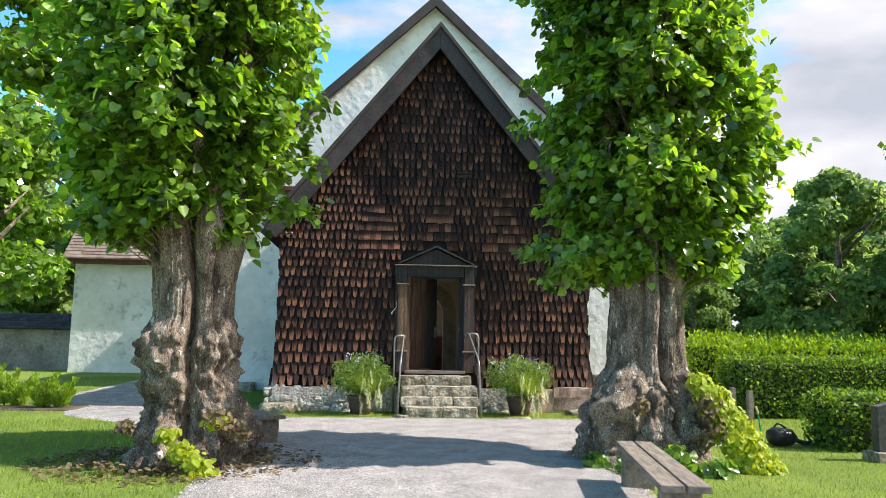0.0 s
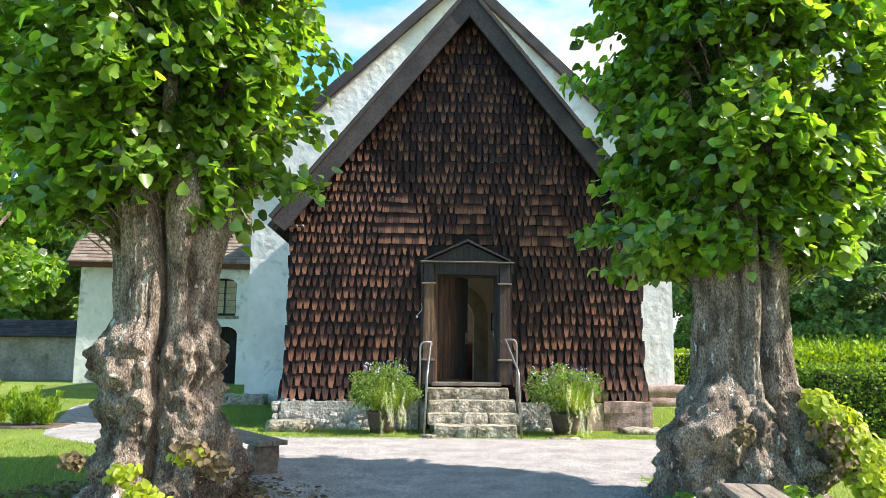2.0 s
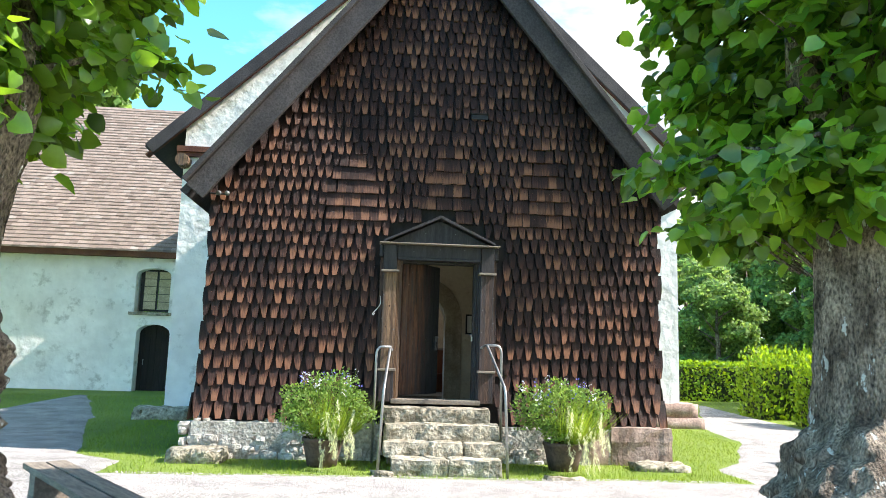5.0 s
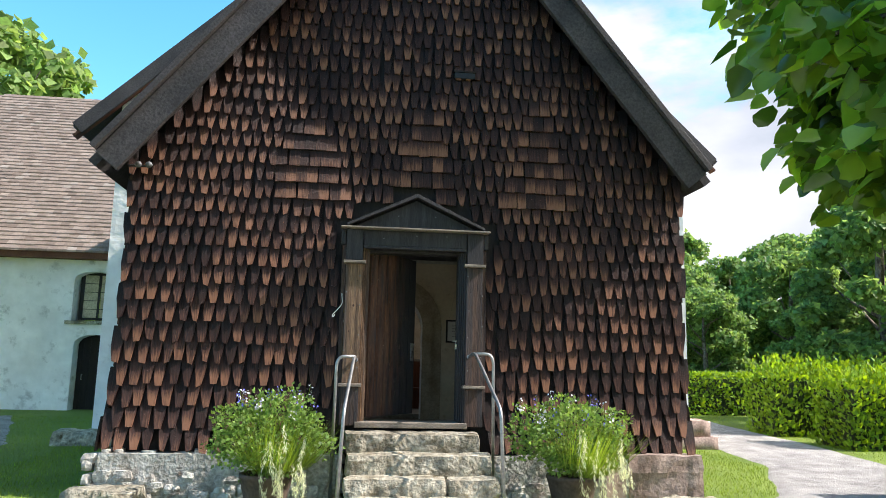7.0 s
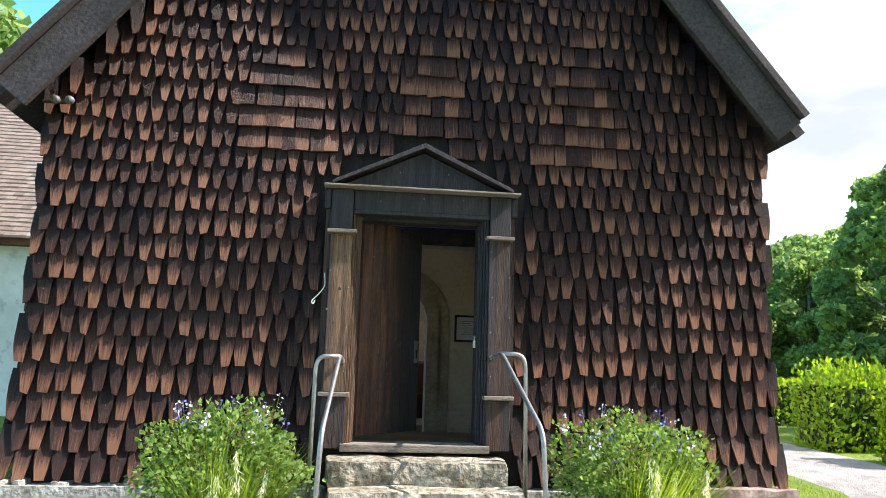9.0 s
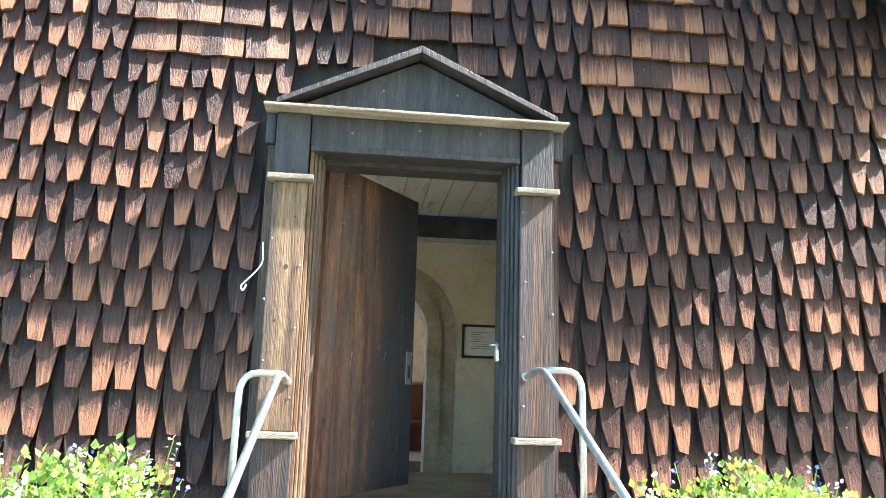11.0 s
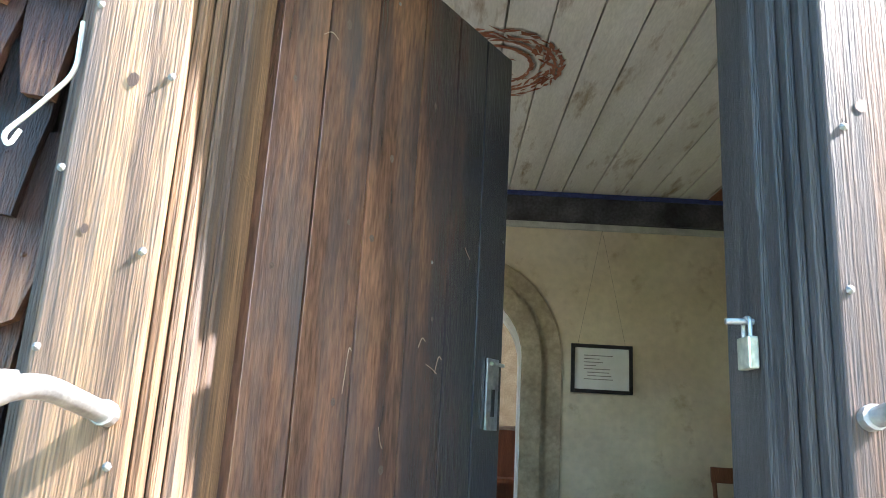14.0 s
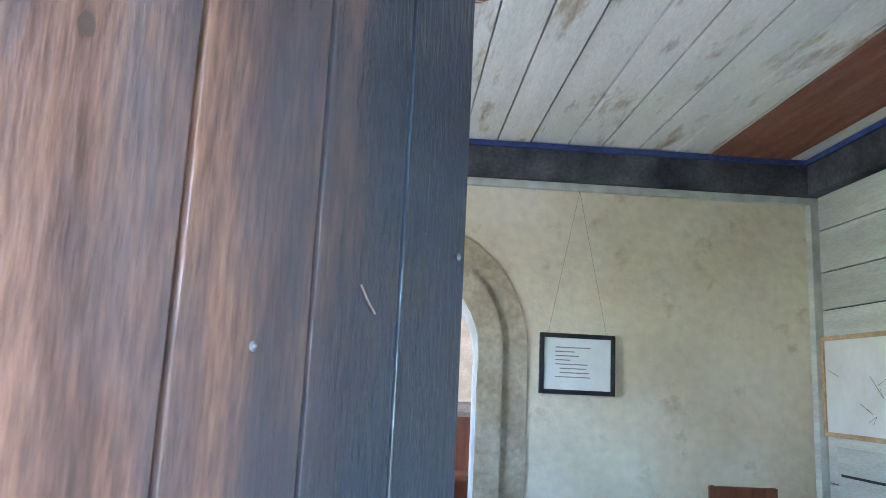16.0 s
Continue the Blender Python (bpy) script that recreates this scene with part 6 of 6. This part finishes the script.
PEB = np.array([(0.5, 0, 0), (0, 0.5, 0), (-0.5, 0, 0), (0, -0.5, 0), (0, 0, 0.45)])
pb = cloud("pebble", gp, rs.normal(0, 1, (len(gp), 3)) * np.array([1, 1, 0.1]), np.tile((0, 0, 1.0), (len(gp), 1)), rs.uniform(0.010, 0.024, len(gp)), M_PEBBLE, shape=PEB, faces=((0, 1, 4), (1, 2, 4), (2, 3, 4), (3, 0, 4)))
tagged(pb, "loose grey gravel pebbles on the path", "gravel", kind="stuff")

# ---- shingles ----
def uv_mesh(shape, uvs, name):
    me = shape.mesh(name)
    lay = me.uv_layers.new(name="UVMap")
    idx = np.empty(len(me.loops), np.int32)
    me.loops.foreach_get("vertex_index", idx)
    lay.data.foreach_set("uv", np.asarray(uvs, float)[idx].reshape(-1))
    return me


def splay(z):
    """How far the shingled wall swings out towards its foot."""
    return 0.10 * max(0.0, (1.35 - z) / 0.85) ** 2


def shingle(half, tip, length, shoulder, slant, seed):
    """A cleft shingle: broad above, tapering to a blunt thick foot; it leans out at the bottom."""
    rg = random.Random(seed)
    j = lambda a: rg.uniform(-a, a)
    out = [(-tip + j(0.007), slant + j(0.006)), (tip + j(0.005), -slant + j(0.004)), (half * 0.62 + tip * 0.38 + j(0.004), shoulder * 0.55), (half, shoulder + j(0.02)), (half, length), (-half, length), (-half, shoulder + j(0.02)), (-(half * 0.62 + tip * 0.38) + j(0.004), shoulder * 0.55)]
    front = [(x, -0.060 + 0.125 * z, z) for x, z in out]
    back = [(x * 0.98, -0.036 + 0.125 * z, z) for x, z in out]
    n = len(out)
    s = Shape().add(front + back, [tuple(range(n))] + [(i, i + n, (i + 1) % n + n, (i + 1) % n) for i in range(n) if i != 4])
    c = Vector((0.0 + j(0.01), -0.060 + 0.125 * 0.12 - 0.0015, 0.12 + j(0.01)))
    ring = [(c.x + 0.006 * math.cos(1.0472 * k), c.y + 0.001, c.z + 0.006 * math.sin(1.0472 * k)) for k in range(6)]
    s.add(ring + [(c.x, c.y - 0.003, c.z)], [(k, (k + 1) % 6, 6) for k in range(6)])
    return s


KINDS = [shingle(0.054 + 0.003 * (k % 3), 0.019 + 0.004 * (k % 4), 0.34, 0.185 + 0.016 * (k % 3), 0.004 * ((k % 5) - 2), 90 + k) for k in range(10)]
PLAIN = [shingle(0.060, 0.059, 0.34, 0.12, 0.003 * (k - 1), 120 + k) for k in range(3)]
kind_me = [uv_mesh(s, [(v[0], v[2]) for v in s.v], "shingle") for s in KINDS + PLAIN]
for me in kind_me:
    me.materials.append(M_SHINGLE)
rest, rest_uv = Shape(), []
rng = random.Random(17)
PITCH, EXPO = 0.122, 0.196


def course(z):
    """Scale of the shingles: large at the wall's foot, smaller up the gable."""
    u = min(1.0, max(0.0, (z - 0.5) / 2.6))
    return 1.14 - 0.17 * u, 1.20 - 0.25 * u


BLOCKS = ((-1.20, 0.42, 0.17, 3.20, 4.08), (0.09, 0.42, 0.13, 3.22, 4.30), (1.42, 0.46, 0.12, 3.25, 4.36))
row = 0
z = 0.47
while z < 7.3:
    wide, tall = course(z)
    x = WL - 0.02 + (PITCH * wide / 2 if row % 2 else 0)
    while x < WR + 0.05:
        xx, zz = x + rng.uniform(-0.010, 0.010), z + rng.uniform(-0.016, 0.016) + 0.012 * math.sin(x * 1.3 + row)
        plain = False
        for bxx, b0, b1, z0, z1 in BLOCKS:
            if z0 - 0.05 <= z <= z1 and abs(x - bxx) < b0 + (b1 - b0) * (z - z0) / (z1 - z0):
                plain = True
        k = rng.randrange(10)
        x += PITCH * wide * rng.uniform(0.93, 1.07)
        if abs(xx) < 0.83 and zz < 2.84:
            continue
        if zz < 3.28 and zz > 2.6 and abs(xx) < 0.92 - max(0, zz - 2.88) * 2.0:
            continue
        if zz + 0.10 > 7.50 - abs(xx) * 1.285:
            continue
        if plain:
            k, zz = 10 + rng.randrange(3), z + rng.uniform(-0.006, 0.006)
        tilt = (splay(zz) - splay(zz + 0.21)) / 0.21
        m = Matrix.Translation((xx, -splay(zz), zz)) @ Euler((-tilt + rng.uniform(-0.02, 0.03), rng.uniform(-0.045, 0.045), rng.uniform(-0.05, 0.05))).to_matrix().to_4x4() @ Matrix.Diagonal((wide, 1.0, tall, 1.0))
        if -2.1 < xx < 2.1 and 1.1 < zz < 2.75:
            o = new("shingle", kind_me[k])
            o.matrix_basis, o.parent = m, front
        else:
            src_s = (KINDS + PLAIN)[k]
            rest.add([m @ Vector(v) for v in src_s.v], src_s.f)
            rest_uv += [(v[0], v[2]) for v in src_s.v]
    z += EXPO * tall * rng.uniform(0.97, 1.03)
    row += 1
for s, x0 in ((-1, WL), (1, WR)):
    zz = 0.47
    while zz < 3.3:
        for y in (0.04, 0.17):
            m = Matrix.Translation((x0 + s * splay(zz), y + rng.uniform(-0.02, 0.02), zz)) @ Euler((0, 0, s * math.pi / 2)).to_matrix().to_4x4()
            src_s = KINDS[rng.randrange(10)]
            rest.add([m @ Vector(v) for v in src_s.v], src_s.f)
            rest_uv += [(v[0], v[2]) for v in src_s.v]
        zz += EXPO * 1.1
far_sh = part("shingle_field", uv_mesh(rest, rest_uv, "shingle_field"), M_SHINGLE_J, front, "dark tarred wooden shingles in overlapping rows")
far_sh["kind"] = "stuff"
